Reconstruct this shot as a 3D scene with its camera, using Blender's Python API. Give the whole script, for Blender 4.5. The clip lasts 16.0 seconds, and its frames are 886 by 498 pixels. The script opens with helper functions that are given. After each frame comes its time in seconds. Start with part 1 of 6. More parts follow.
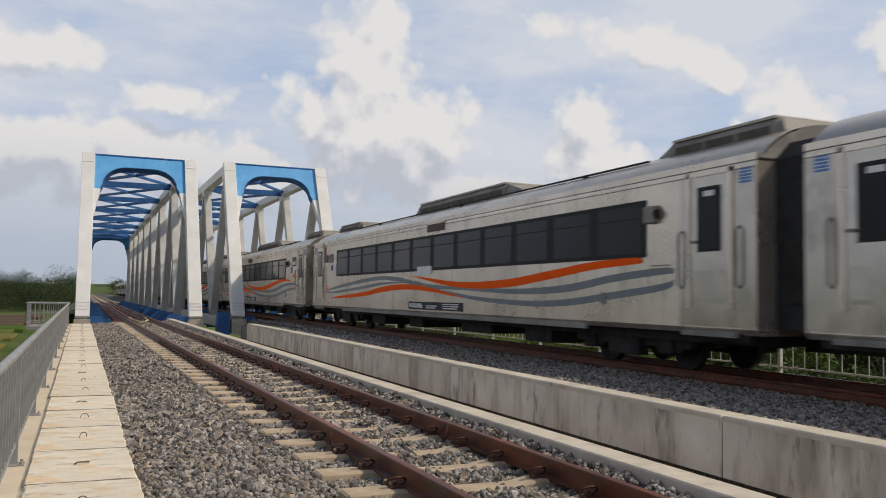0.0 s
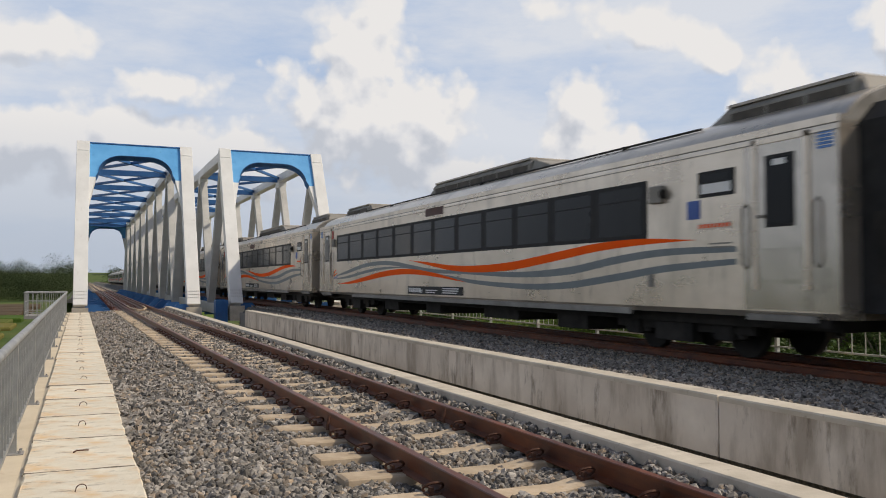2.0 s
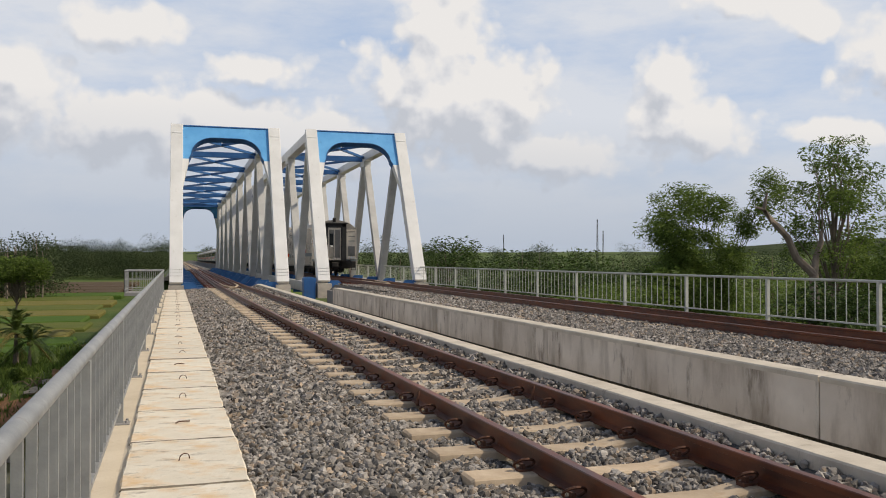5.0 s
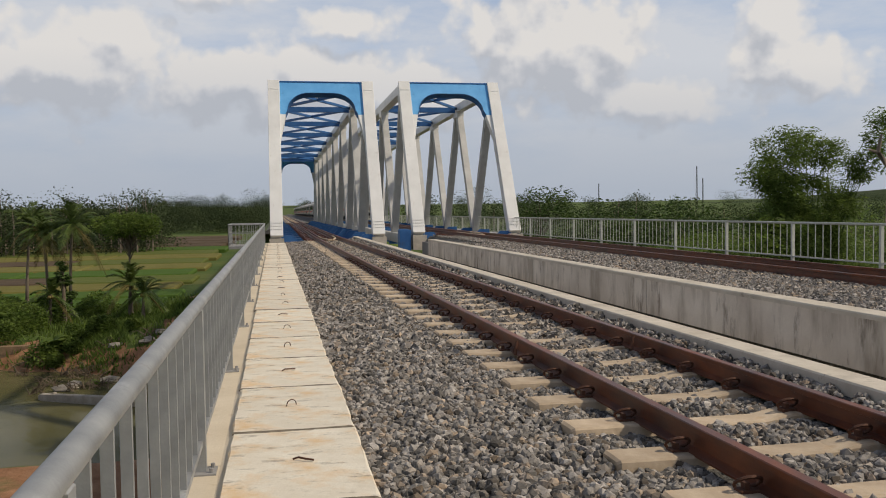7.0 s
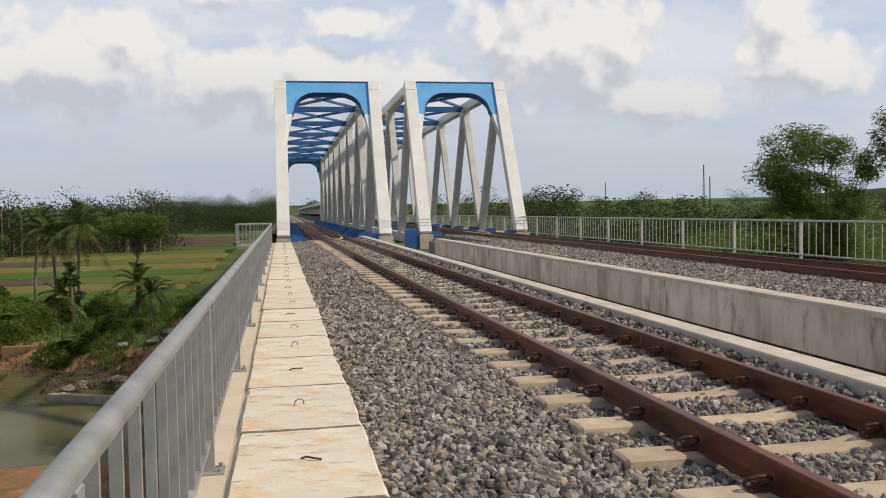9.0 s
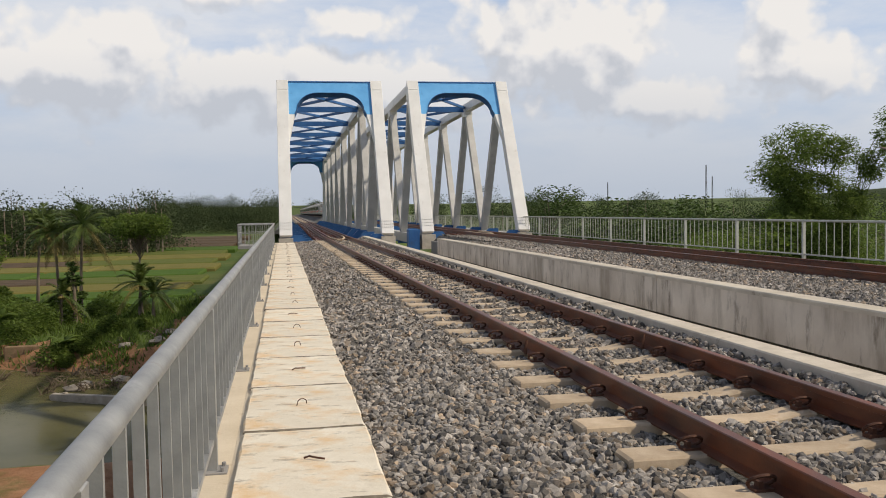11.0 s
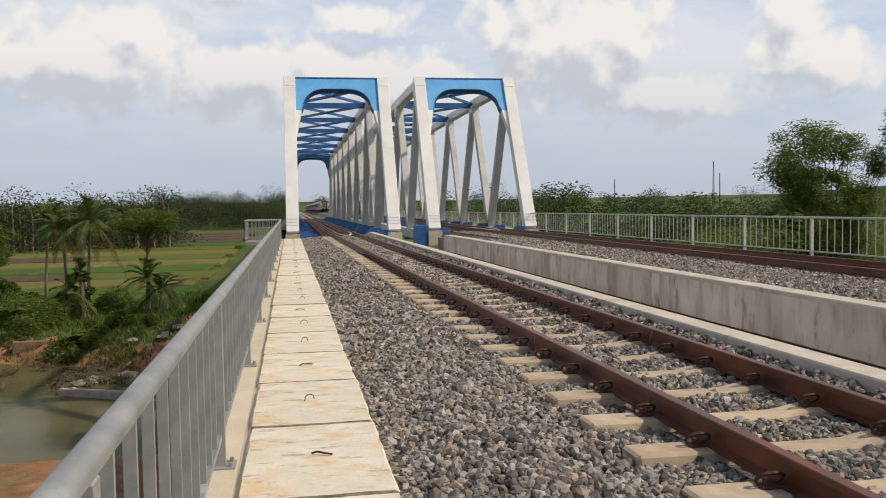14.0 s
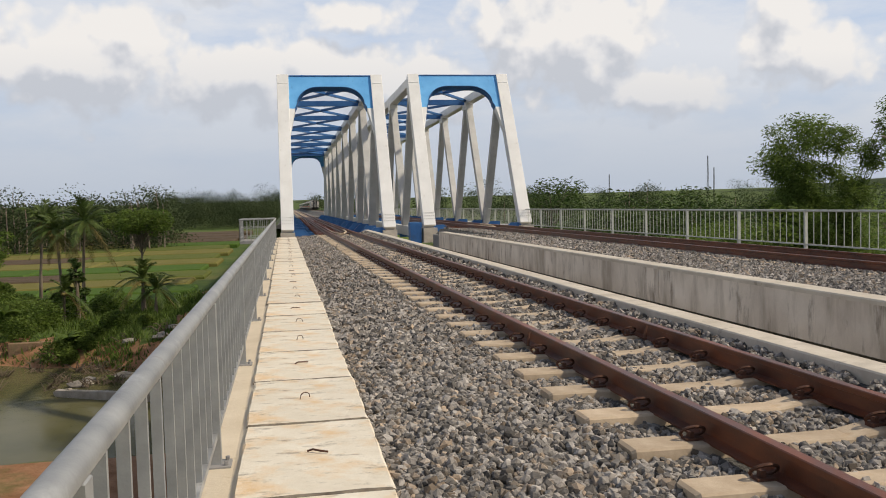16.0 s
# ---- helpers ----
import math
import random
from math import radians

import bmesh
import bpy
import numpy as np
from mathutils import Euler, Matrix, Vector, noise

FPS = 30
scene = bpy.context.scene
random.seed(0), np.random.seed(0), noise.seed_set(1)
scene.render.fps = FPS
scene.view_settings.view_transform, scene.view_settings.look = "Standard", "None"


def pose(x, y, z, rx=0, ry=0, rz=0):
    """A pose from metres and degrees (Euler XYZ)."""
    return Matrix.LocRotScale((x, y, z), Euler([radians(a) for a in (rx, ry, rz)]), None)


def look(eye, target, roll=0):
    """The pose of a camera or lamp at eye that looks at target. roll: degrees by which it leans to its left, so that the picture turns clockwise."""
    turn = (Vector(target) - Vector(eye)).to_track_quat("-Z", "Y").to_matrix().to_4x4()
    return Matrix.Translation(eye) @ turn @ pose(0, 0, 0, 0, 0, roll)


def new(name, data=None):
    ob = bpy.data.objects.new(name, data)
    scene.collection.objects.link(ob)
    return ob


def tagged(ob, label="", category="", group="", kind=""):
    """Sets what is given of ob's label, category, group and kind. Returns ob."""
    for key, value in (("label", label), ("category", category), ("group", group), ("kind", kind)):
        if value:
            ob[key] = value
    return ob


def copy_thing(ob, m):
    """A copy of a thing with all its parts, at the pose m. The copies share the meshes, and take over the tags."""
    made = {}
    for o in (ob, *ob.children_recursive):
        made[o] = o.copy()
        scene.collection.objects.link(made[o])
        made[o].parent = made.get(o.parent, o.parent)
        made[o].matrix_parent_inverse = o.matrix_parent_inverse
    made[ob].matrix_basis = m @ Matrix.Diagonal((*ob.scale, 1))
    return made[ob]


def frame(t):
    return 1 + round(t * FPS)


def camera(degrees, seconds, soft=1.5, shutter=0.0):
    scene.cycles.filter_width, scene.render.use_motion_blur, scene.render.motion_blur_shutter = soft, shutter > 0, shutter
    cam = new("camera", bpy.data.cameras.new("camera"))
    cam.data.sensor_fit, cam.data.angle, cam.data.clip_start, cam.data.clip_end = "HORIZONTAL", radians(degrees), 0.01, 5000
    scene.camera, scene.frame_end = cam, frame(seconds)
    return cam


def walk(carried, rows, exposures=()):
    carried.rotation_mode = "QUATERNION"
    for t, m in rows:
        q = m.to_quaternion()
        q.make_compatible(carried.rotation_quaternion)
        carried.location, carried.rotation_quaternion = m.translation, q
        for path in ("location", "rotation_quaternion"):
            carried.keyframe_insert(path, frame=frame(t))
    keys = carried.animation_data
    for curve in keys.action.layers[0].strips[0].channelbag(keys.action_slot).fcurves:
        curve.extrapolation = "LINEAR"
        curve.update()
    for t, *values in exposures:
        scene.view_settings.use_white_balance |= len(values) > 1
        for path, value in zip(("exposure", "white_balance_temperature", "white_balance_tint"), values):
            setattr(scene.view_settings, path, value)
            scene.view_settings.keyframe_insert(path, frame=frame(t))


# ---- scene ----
cam = camera(55.155, 16.0, soft=1.0, shutter=0.14)
PATH = [
    (0.0, pose(0.027, -0.034, 1.209, 93.237, -0.873, -22.790)),
    (0.5, pose(0.035, -0.034, 1.210, 93.127, -0.449, -22.872)),
    (1.0, pose(0.044, -0.036, 1.207, 92.994, -0.057, -23.060)),
    (1.5, pose(0.049, -0.036, 1.207, 92.437, 0.063, -23.300)),
    (2.0, pose(0.046, -0.035, 1.208, 92.177, -0.133, -22.920)),
    (2.5, pose(0.040, -0.032, 1.208, 92.007, -0.234, -22.535)),
    (3.0, pose(0.037, -0.029, 1.208, 91.941, -0.287, -22.449)),
    (3.5, pose(0.031, -0.025, 1.206, 91.807, -0.261, -22.364)),
    (4.0, pose(0.023, -0.020, 1.203, 91.545, -0.305, -22.010)),
    (4.2, pose(0.014, -0.013, 1.201, 91.369, -0.256, -21.023)),
    (6.3, pose(-0.000, -0.005, 1.198, 89.268, 0.660, -13.566)),
    (6.5, pose(-0.009, 0.001, 1.194, 88.887, 0.829, -12.919)),
    (7.0, pose(-0.014, 0.008, 1.194, 87.422, 0.786, -10.991)),
    (7.5, pose(-0.012, 0.011, 1.193, 86.797, 0.611, -9.743)),
    (8.0, pose(-0.009, 0.013, 1.194, 87.009, 1.011, -9.811)),
    (8.5, pose(-0.012, 0.016, 1.194, 87.192, 1.120, -9.854)),
    (9.0, pose(-0.017, 0.019, 1.191, 87.381, 0.968, -10.556)),
    (11.5, pose(-0.023, 0.023, 1.186, 87.394, 0.987, -10.389)),
    (12.0, pose(-0.029, 0.026, 1.185, 87.186, 0.918, -10.451)),
    (12.5, pose(-0.035, 0.029, 1.185, 87.080, 0.810, -10.400)),
    (13.0, pose(-0.037, 0.029, 1.185, 87.007, 0.750, -10.347)),
    (13.5, pose(-0.033, 0.025, 1.185, 87.062, 0.909, -10.195)),
    (14.0, pose(-0.028, 0.023, 1.186, 87.152, 0.898, -9.963)),
    (14.5, pose(-0.025, 0.020, 1.183, 87.304, 1.264, -9.905)),
    (15.0, pose(-0.024, 0.019, 1.183, 87.269, 1.106, -9.980)),
    (15.5, pose(-0.023, 0.019, 1.183, 87.154, 1.390, -9.997)),
    (16.0, pose(-0.018, 0.019, 1.183, 86.943, 1.489, -10.301)),
]
EXPOSURES = ((0.0, -0.40, 6890, 10), (1.5, -0.32, 6910, 10), (2.6, -0.25, 6950, 10), (3.6, -0.16, 6970, 10), (6.4, -0.46, 7000, 10), (7.0, -0.49, 7020, 10), (8.0, -0.30, 7040, 10), (9.0, -0.25, 7040, 10), (16.0, -0.21, 7050, 10))
walk(cam, PATH, EXPOSURES)

# ---------------------------------------------------------------- light
SUN_ELEV, SUN_AZ = 45.5, 112.0          # degrees; azimuth clockwise from the track's direction
world = bpy.data.worlds.new("sky")
scene.world = world
world.use_nodes = True


def link(nt, a, b):
    nt.links.new(a, b)


def node(nt, kind, **kw):
    n = nt.nodes.new(kind)
    for k, v in kw.items():
        if k in n.inputs:
            n.inputs[k].default_value = v
        elif k == "op":
            n.operation = v
        elif k == "blend":
            n.blend_type = v
        elif k == "dtype":
            n.data_type = v
    return n


def math_node(nt, op, a, b=None, c=None, clamp=False):
    n = nt.nodes.new("ShaderNodeMath")
    n.operation, n.use_clamp = op, clamp
    for i, v in enumerate((a, b, c)):
        if v is None:
            continue
        if isinstance(v, (int, float)):
            n.inputs[i].default_value = v
        else:
            link(nt, v, n.inputs[i])
    return n.outputs[0]


def vec_node(nt, op, a, b=None, c=None):
    n = nt.nodes.new("ShaderNodeVectorMath")
    n.operation = op
    for i, v in enumerate((a, b, c)):
        if v is None:
            continue
        if isinstance(v, tuple):
            n.inputs[i].default_value = v
        else:
            link(nt, v, n.inputs[i])
    return n


def ramp_node(nt, fac, stops):
    n = nt.nodes.new("ShaderNodeValToRGB")
    el = n.color_ramp.elements
    while len(el) > 1:
        el.remove(el[0])
    for i, (p, c) in enumerate(stops):
        e = el[0] if i == 0 else el.new(p)
        e.position, e.color = p, (*c, 1)
    link(nt, fac, n.inputs[0])
    return n.outputs[0]


def mix_rgb(nt, fac, a, b, blend="MIX"):
    n = nt.nodes.new("ShaderNodeMix")
    n.data_type, n.blend_type = "RGBA", blend
    for sock, v in ((n.inputs[0], fac), (n.inputs[6], a), (n.inputs[7], b)):
        if isinstance(v, (int, float)):
            sock.default_value = v
        elif isinstance(v, tuple):
            sock.default_value = (*v, 1)
        else:
            link(nt, v, sock)
    return n.outputs[2]


def noise_node(nt, vec, scale, detail=6.0, rough=0.55):
    n = nt.nodes.new("ShaderNodeTexNoise")
    n.inputs["Scale"].default_value, n.inputs["Detail"].default_value, n.inputs["Roughness"].default_value = scale, detail, rough
    if vec is not None:
        link(nt, vec, n.inputs["Vector"])
    return n.outputs["Fac"]


def make_sky():
    nt = world.node_tree
    nt.nodes.clear()
    out, bg = nt.nodes.new("ShaderNodeOutputWorld"), nt.nodes.new("ShaderNodeBackground")
    link(nt, bg.outputs[0], out.inputs[0])
    sky = nt.nodes.new("ShaderNodeTexSky")
    sky.sky_type, sky.sun_disc = "NISHITA", False
    sky.sun_elevation, sky.sun_rotation = radians(SUN_ELEV), radians(SUN_AZ)
    sky.air_density, sky.dust_density, sky.altitude = 1.0, 2.0, 100
    coord = nt.nodes.new("ShaderNodeTexCoord").outputs["Generated"]
    sep = nt.nodes.new("ShaderNodeSeparateXYZ")
    link(nt, coord, sep.inputs[0])
    # cumulus heaps: azimuth, elevation, half width, half height, all in degrees
    heaps = ((17.6, 15.0, 3.6, 5.6), (18.6, 10.0, 6.4, 4.6), (22.6, 11.0, 3.4, 3.0), (32.4, 11.4, 3.4, 3.2), (34.0, 8.6, 6.0, 2.6), (45.5, 11.5, 5.6, 3.8), (41.0, 14.6, 2.2, 2.2),
             (36.5, 16.4, 8.0, 1.9), (51.0, 15.0, 5.0, 3.4), (0.5, 8.6, 8.5, 3.0), (-4.0, 14.3, 3.6, 1.7), (4.8, 12.2, 3.6, 1.5), (-13.5, 9.2, 8.0, 3.2), (-9.0, 11.0, 3.0, 2.2),
             (9.5, 7.6, 6.0, 2.0), (25.0, 7.0, 7.0, 1.8), (58.0, 8.0, 9.0, 3.0), (43.0, 7.6, 6.0, 1.2), (-24.0, 9.0, 7.0, 4.0))

    def density(direction):
        """How deep in cloud a direction looks: placed heaps broken up by noise at several sizes."""
        sp = nt.nodes.new("ShaderNodeSeparateXYZ")
        link(nt, direction, sp.inputs[0])
        ahead = math_node(nt, "MAXIMUM", math_node(nt, "ABSOLUTE", sp.outputs[1]), 0.05)
        cb = nt.nodes.new("ShaderNodeCombineXYZ")
        link(nt, math_node(nt, "DIVIDE", sp.outputs[0], ahead), cb.inputs[0])
        link(nt, math_node(nt, "DIVIDE", sp.outputs[2], ahead), cb.inputs[1])
        best = None
        for az, el, sa, se in heaps:
            ku, kw = 1 / math.tan(radians(sa)), 1 / math.tan(radians(se))
            d = vec_node(nt, "MULTIPLY_ADD", cb.outputs[0], (ku, kw, 0), (-ku * math.tan(radians(az)), -kw * math.tan(radians(el)) / math.cos(radians(az)), 0))
            r = math_node(nt, "SUBTRACT", 1.0, vec_node(nt, "LENGTH", d.outputs[0]).outputs["Value"])
            best = r if best is None else math_node(nt, "MAXIMUM", best, r)
        best = math_node(nt, "MAXIMUM", best, -0.7)
        big = noise_node(nt, direction, 11.0, 10.0, 0.56)
        puff = nt.nodes.new("ShaderNodeTexVoronoi")
        puff.feature = "SMOOTH_F1"
        puff.inputs["Scale"].default_value, puff.inputs["Detail"].default_value, puff.inputs["Roughness"].default_value = 26.0, 2.5, 0.55
        link(nt, direction, puff.inputs["Vector"])
        lump = math_node(nt, "MULTIPLY_ADD", puff.outputs["Distance"], -1.10, 0.46)
        rough = math_node(nt, "ADD", math_node(nt, "MULTIPLY_ADD", big, 2.3, -1.12), lump)
        return math_node(nt, "ADD", math_node(nt, "MULTIPLY_ADD", best, 1.25, 0.08), rough)

    here = density(coord)
    sunward = density(vec_node(nt, "ADD", coord, (0.016, 0.0, 0.030)).outputs[0])
    w = math_node(nt, "DIVIDE", sep.outputs[2], math_node(nt, "MAXIMUM", math_node(nt, "ABSOLUTE", sep.outputs[1]), 0.05))
    high = math_node(nt, "MULTIPLY_ADD", sep.outputs[2], -2.6, 1.9, clamp=True)
    heap = math_node(nt, "MULTIPLY", math_node(nt, "MULTIPLY_ADD", here, 2.0, 1.02, clamp=True), high)
    veil = math_node(nt, "MULTIPLY_ADD", noise_node(nt, vec_node(nt, "MULTIPLY", coord, (1, 1, 3.2)).outputs[0], 3.6, 8.0, 0.6), 3.0, -0.75, clamp=True)
    veil = math_node(nt, "MULTIPLY", veil, high)
    haze = math_node(nt, "MULTIPLY_ADD", w, -6.0, 1.12, clamp=True)
    blue = vec_node(nt, "MULTIPLY", sky.outputs[0], (0.105, 0.105, 0.105)).outputs[0]
    base = mix_rgb(nt, math_node(nt, "MULTIPLY", high, 0.66), blue, (0.46, 0.66, 1.04))
    base = mix_rgb(nt, math_node(nt, "MULTIPLY", veil, 0.82), base, (0.80, 0.84, 0.92))
    base = mix_rgb(nt, haze, base, (0.50, 0.58, 0.72))
    lit = math_node(nt, "MULTIPLY_ADD", math_node(nt, "SUBTRACT", here, sunward), 1.25, 0.58)
    thick = math_node(nt, "MULTIPLY_ADD", here, -0.10, 0.02)
    lit = math_node(nt, "ADD", lit, math_node(nt, "ADD", thick, math_node(nt, "MULTIPLY_ADD", w, 2.6, -0.46)), clamp=True)
    cloud = ramp_node(nt, lit, ((0.0, (0.58, 0.63, 0.73)), (0.35, (0.68, 0.72, 0.81)), (0.65, (0.79, 0.82, 0.89)), (1.0, (0.885, 0.895, 0.93))))
    cloud = mix_rgb(nt, math_node(nt, "MULTIPLY", haze, 0.92), cloud, (0.50, 0.57, 0.70))
    final = mix_rgb(nt, heap, base, cloud)
    link(nt, final, bg.inputs["Color"])
    bg.inputs["Strength"].default_value = 1.10


make_sky()
sun = new("sun", bpy.data.lights.new("sun", "SUN"))
sun.data.energy, sun.data.angle, sun.data.color = 4.1, radians(1.5), (1.0, 0.92, 0.79)
sun_dir = Vector((math.sin(radians(SUN_AZ)) * math.cos(radians(SUN_ELEV)), math.cos(radians(SUN_AZ)) * math.cos(radians(SUN_ELEV)), math.sin(radians(SUN_ELEV))))
sun.matrix_world = look(sun_dir * 200, (0, 0, 0))


# ---------------------------------------------------------------- materials
def material(name, colors, rough=0.7, metal=0.0, scale=4.0, stretch=(1, 1, 1), bump=0.2, bump_scale=40.0, bump_dist=0.01, per=None, spread=0.0,
             stain=None, stain_scale=1.0, stain_stretch=(1, 1, 1), stain_lo=0.52, stain_amount=0.7, coat=0.0, spec=0.3, transl=0.0, stain2=None, stain2_scale=1.0, stain2_stretch=(1, 1, 1), stain2_lo=0.6, tint=None):
    """Mottled surface: two colours by noise, an optional stain, fine relief, and an optional variation per piece ('island' or 'object')."""
    m = bpy.data.materials.new(name)
    m.use_nodes = True
    nt = m.node_tree
    bsdf = nt.nodes["Principled BSDF"]
    coord = nt.nodes.new("ShaderNodeTexCoord").outputs["Object"]
    v = vec_node(nt, "MULTIPLY", coord, stretch).outputs[0]
    n1 = noise_node(nt, v, scale, 8.0, 0.6)
    lo, hi = colors[0], colors[-1]
    col = ramp_node(nt, n1, ((0.32, lo), (0.68, hi)) if len(colors) == 2 else ((0.3, colors[0]), (0.5, colors[1]), (0.7, colors[2])))
    if stain:
        s = noise_node(nt, vec_node(nt, "MULTIPLY", coord, stain_stretch).outputs[0], stain_scale, 7.0, 0.6)
        f = math_node(nt, "MULTIPLY", math_node(nt, "MULTIPLY_ADD", s, 6.0, -6.0 * stain_lo, clamp=True), stain_amount)
        col = mix_rgb(nt, f, col, stain)
    if stain2:
        s = noise_node(nt, vec_node(nt, "MULTIPLY", coord, stain2_stretch).outputs[0], stain2_scale, 9.0, 0.7)
        col = mix_rgb(nt, math_node(nt, "MULTIPLY", math_node(nt, "MULTIPLY_ADD", s, 9.0, -9.0 * stain2_lo, clamp=True), 0.75), col, stain2)
    if per:
        rnd = nt.nodes.new("ShaderNodeNewGeometry").outputs["Random Per Island"] if per == "island" else nt.nodes.new("ShaderNodeObjectInfo").outputs["Random"]
        if tint:
            other = math_node(nt, "FRACT", math_node(nt, "MULTIPLY", rnd, 37.7))
            col = mix_rgb(nt, math_node(nt, "MULTIPLY_ADD", other, 4.0, -2.9, clamp=True), col, tint)
        k = math_node(nt, "MULTIPLY_ADD", rnd, 2 * spread, 1 - spread)
        kk = nt.nodes.new("ShaderNodeCombineXYZ")
        for i in range(3):
            link(nt, k, kk.inputs[i])
        col = vec_node(nt, "MULTIPLY", col, kk.outputs[0]).outputs[0]
    link(nt, col, bsdf.inputs["Base Color"])
    n2 = noise_node(nt, coord, bump_scale, 5.0, 0.6)
    link(nt, math_node(nt, "MULTIPLY_ADD", n1, 0.25, rough - 0.12, clamp=True), bsdf.inputs["Roughness"])
    bsdf.inputs["Metallic"].default_value = metal
    bsdf.inputs["Specular IOR Level"].default_value = spec
    bsdf.inputs["Coat Weight"].default_value = coat
    if bump > 0:
        b = nt.nodes.new("ShaderNodeBump")
        b.inputs["Strength"].default_value, b.inputs["Distance"].default_value = bump, bump_dist
        link(nt, n2, b.inputs["Height"])
        link(nt, b.outputs[0], bsdf.inputs["Normal"])
    if transl > 0:
        t = nt.nodes.new("ShaderNodeBsdfTranslucent")
        link(nt, col, t.inputs["Color"])
        mx = nt.nodes.new("ShaderNodeMixShader")
        mx.inputs[0].default_value = transl
        link(nt, bsdf.outputs[0], mx.inputs[1]), link(nt, t.outputs[0], mx.inputs[2])
        link(nt, mx.outputs[0], nt.nodes["Material Output"].inputs[0])
    return m


M = {}
M["slab"] = material("precast_concrete", ((0.57, 0.51, 0.41), (0.73, 0.685, 0.59)), 0.85, scale=2.2, bump=0.5, bump_scale=30, bump_dist=0.006, per="object", spread=0.05,
                     stain=(0.60, 0.38, 0.17), stain_scale=2.6, stain_lo=0.475, stain_amount=0.74, stain2=(0.22, 0.195, 0.16), stain2_scale=5.5, stain2_stretch=(0.8, 1.7, 1), stain2_lo=0.545)
M["ledge"] = material("ledge_concrete", ((0.50, 0.42, 0.31), (0.60, 0.52, 0.40)), 0.85, scale=2.5, bump=0.3, stain=(0.35, 0.25, 0.15), stain_scale=5.0, stain_lo=0.6)
M["wall"] = material("weathered_concrete", ((0.50, 0.435, 0.37), (0.70, 0.63, 0.55)), 0.85, scale=1.1, bump=0.35, bump_scale=18, bump_dist=0.01,
                     stain=(0.24, 0.195, 0.15), stain_scale=1.5, stain_stretch=(1, 1.7, 0.42), stain_lo=0.485, stain_amount=0.66,
                     stain2=(0.13, 0.10, 0.075), stain2_scale=1.7, stain2_stretch=(1, 2.2, 0.55), stain2_lo=0.55)
M["cap"] = material("pale_concrete_edge", ((0.42, 0.370, 0.30), (0.57, 0.515, 0.435)), 0.85, scale=2.5, bump=0.4, bump_scale=25, stain=(0.30, 0.265, 0.22), stain_scale=1.6, stain_lo=0.53, stain_amount=0.6, stain2=(0.16, 0.135, 0.11), stain2_scale=3.0, stain2_stretch=(1, 1.8, 1), stain2_lo=0.60)
M["deck"] = material("deck_concrete", ((0.20, 0.195, 0.19), (0.30, 0.29, 0.28)), 0.9, scale=0.6, bump=0.3)
M["sleeper"] = material("sleeper_concrete", ((0.36, 0.275, 0.19), (0.52, 0.42, 0.31)), 0.85, scale=5.0, bump=0.4, bump_scale=40, bump_dist=0.006, per="object", spread=0.1,
                        stain=(0.40, 0.26, 0.14), stain_scale=6.0, stain_lo=0.57)
M["stone"] = material("crushed_stone", ((0.130, 0.119, 0.108), (0.285, 0.262, 0.238)), 0.9, scale=14.0, bump=0.5, bump_scale=120, bump_dist=0.004, per="island", spread=0.70, tint=(0.24, 0.185, 0.135))
M["bed"] = material("ballast_bed", ((0.05, 0.048, 0.045), (0.17, 0.165, 0.155)), 0.95, scale=32.0, bump=1.0, bump_scale=26, bump_dist=0.05,
                    stain=(0.20, 0.19, 0.17), stain_scale=0.8, stain_lo=0.5, stain_amount=0.4)
M["rust"] = material("rusted_rail", ((0.045, 0.010, 0.005), (0.175, 0.046, 0.013)), 0.42, metal=0.0, spec=0.42, scale=7.0, stretch=(1, 0.3, 1), bump=0.25, bump_scale=60, bump_dist=0.003)
M["clip"] = material("rusted_clip", ((0.06, 0.026, 0.017), (0.13, 0.06, 0.038)), 0.7, metal=0.3, scale=20.0, bump=0.3)
M["galv"] = material("galvanised_steel", ((0.25, 0.255, 0.255), (0.40, 0.40, 0.39)), 0.52, metal=0.5, scale=5.0, bump=0.12, bump_scale=60, stain=(0.66, 0.66, 0.64), stain_scale=6.0, stain_stretch=(1, 0.5, 0.35), stain_lo=0.575, stain_amount=0.7, stain2=(0.17, 0.145, 0.115), stain2_scale=4.0, stain2_stretch=(1, 0.8, 0.4), stain2_lo=0.575)
M["white"] = material("white_steel_paint", ((0.62, 0.615, 0.60), (0.74, 0.735, 0.72)), 0.5, scale=0.8, bump=0.08, bump_scale=8, stain=(0.40, 0.36, 0.31), stain_scale=1.6, stain_stretch=(3, 3, 0.3), stain_lo=0.62, stain_amount=0.5)
# white truss paint greyed down: shade on diagonals and chords is in the colour
M["shaded_white"] = material("shaded_white_steel_paint", ((0.40, 0.395, 0.38), (0.54, 0.53, 0.51)), 0.55, scale=0.9, bump=0.08, bump_scale=8, stain=(0.22, 0.19, 0.16), stain_scale=1.6, stain_stretch=(3, 3, 0.3), stain_lo=0.6, stain_amount=0.5)
M["blue"] = material("blue_steel_paint", ((0.085, 0.31, 0.62), (0.13, 0.40, 0.72)), 0.45, scale=1.2, bump=0.06, bump_scale=8, stain=(0.05, 0.17, 0.38), stain_scale=1.6, stain_stretch=(2, 2, 0.6), stain_lo=0.62, stain_amount=0.6)
# the portals' blue again, darkened to paint in shade on undersides, bracing and floor
M["shaded_blue"] = material("shaded_blue_steel_paint", ((0.02, 0.085, 0.24), (0.04, 0.14, 0.34)), 0.5, scale=1.5, bump=0.06, stain=(0.05, 0.06, 0.08), stain_scale=2.0, stain_lo=0.6)
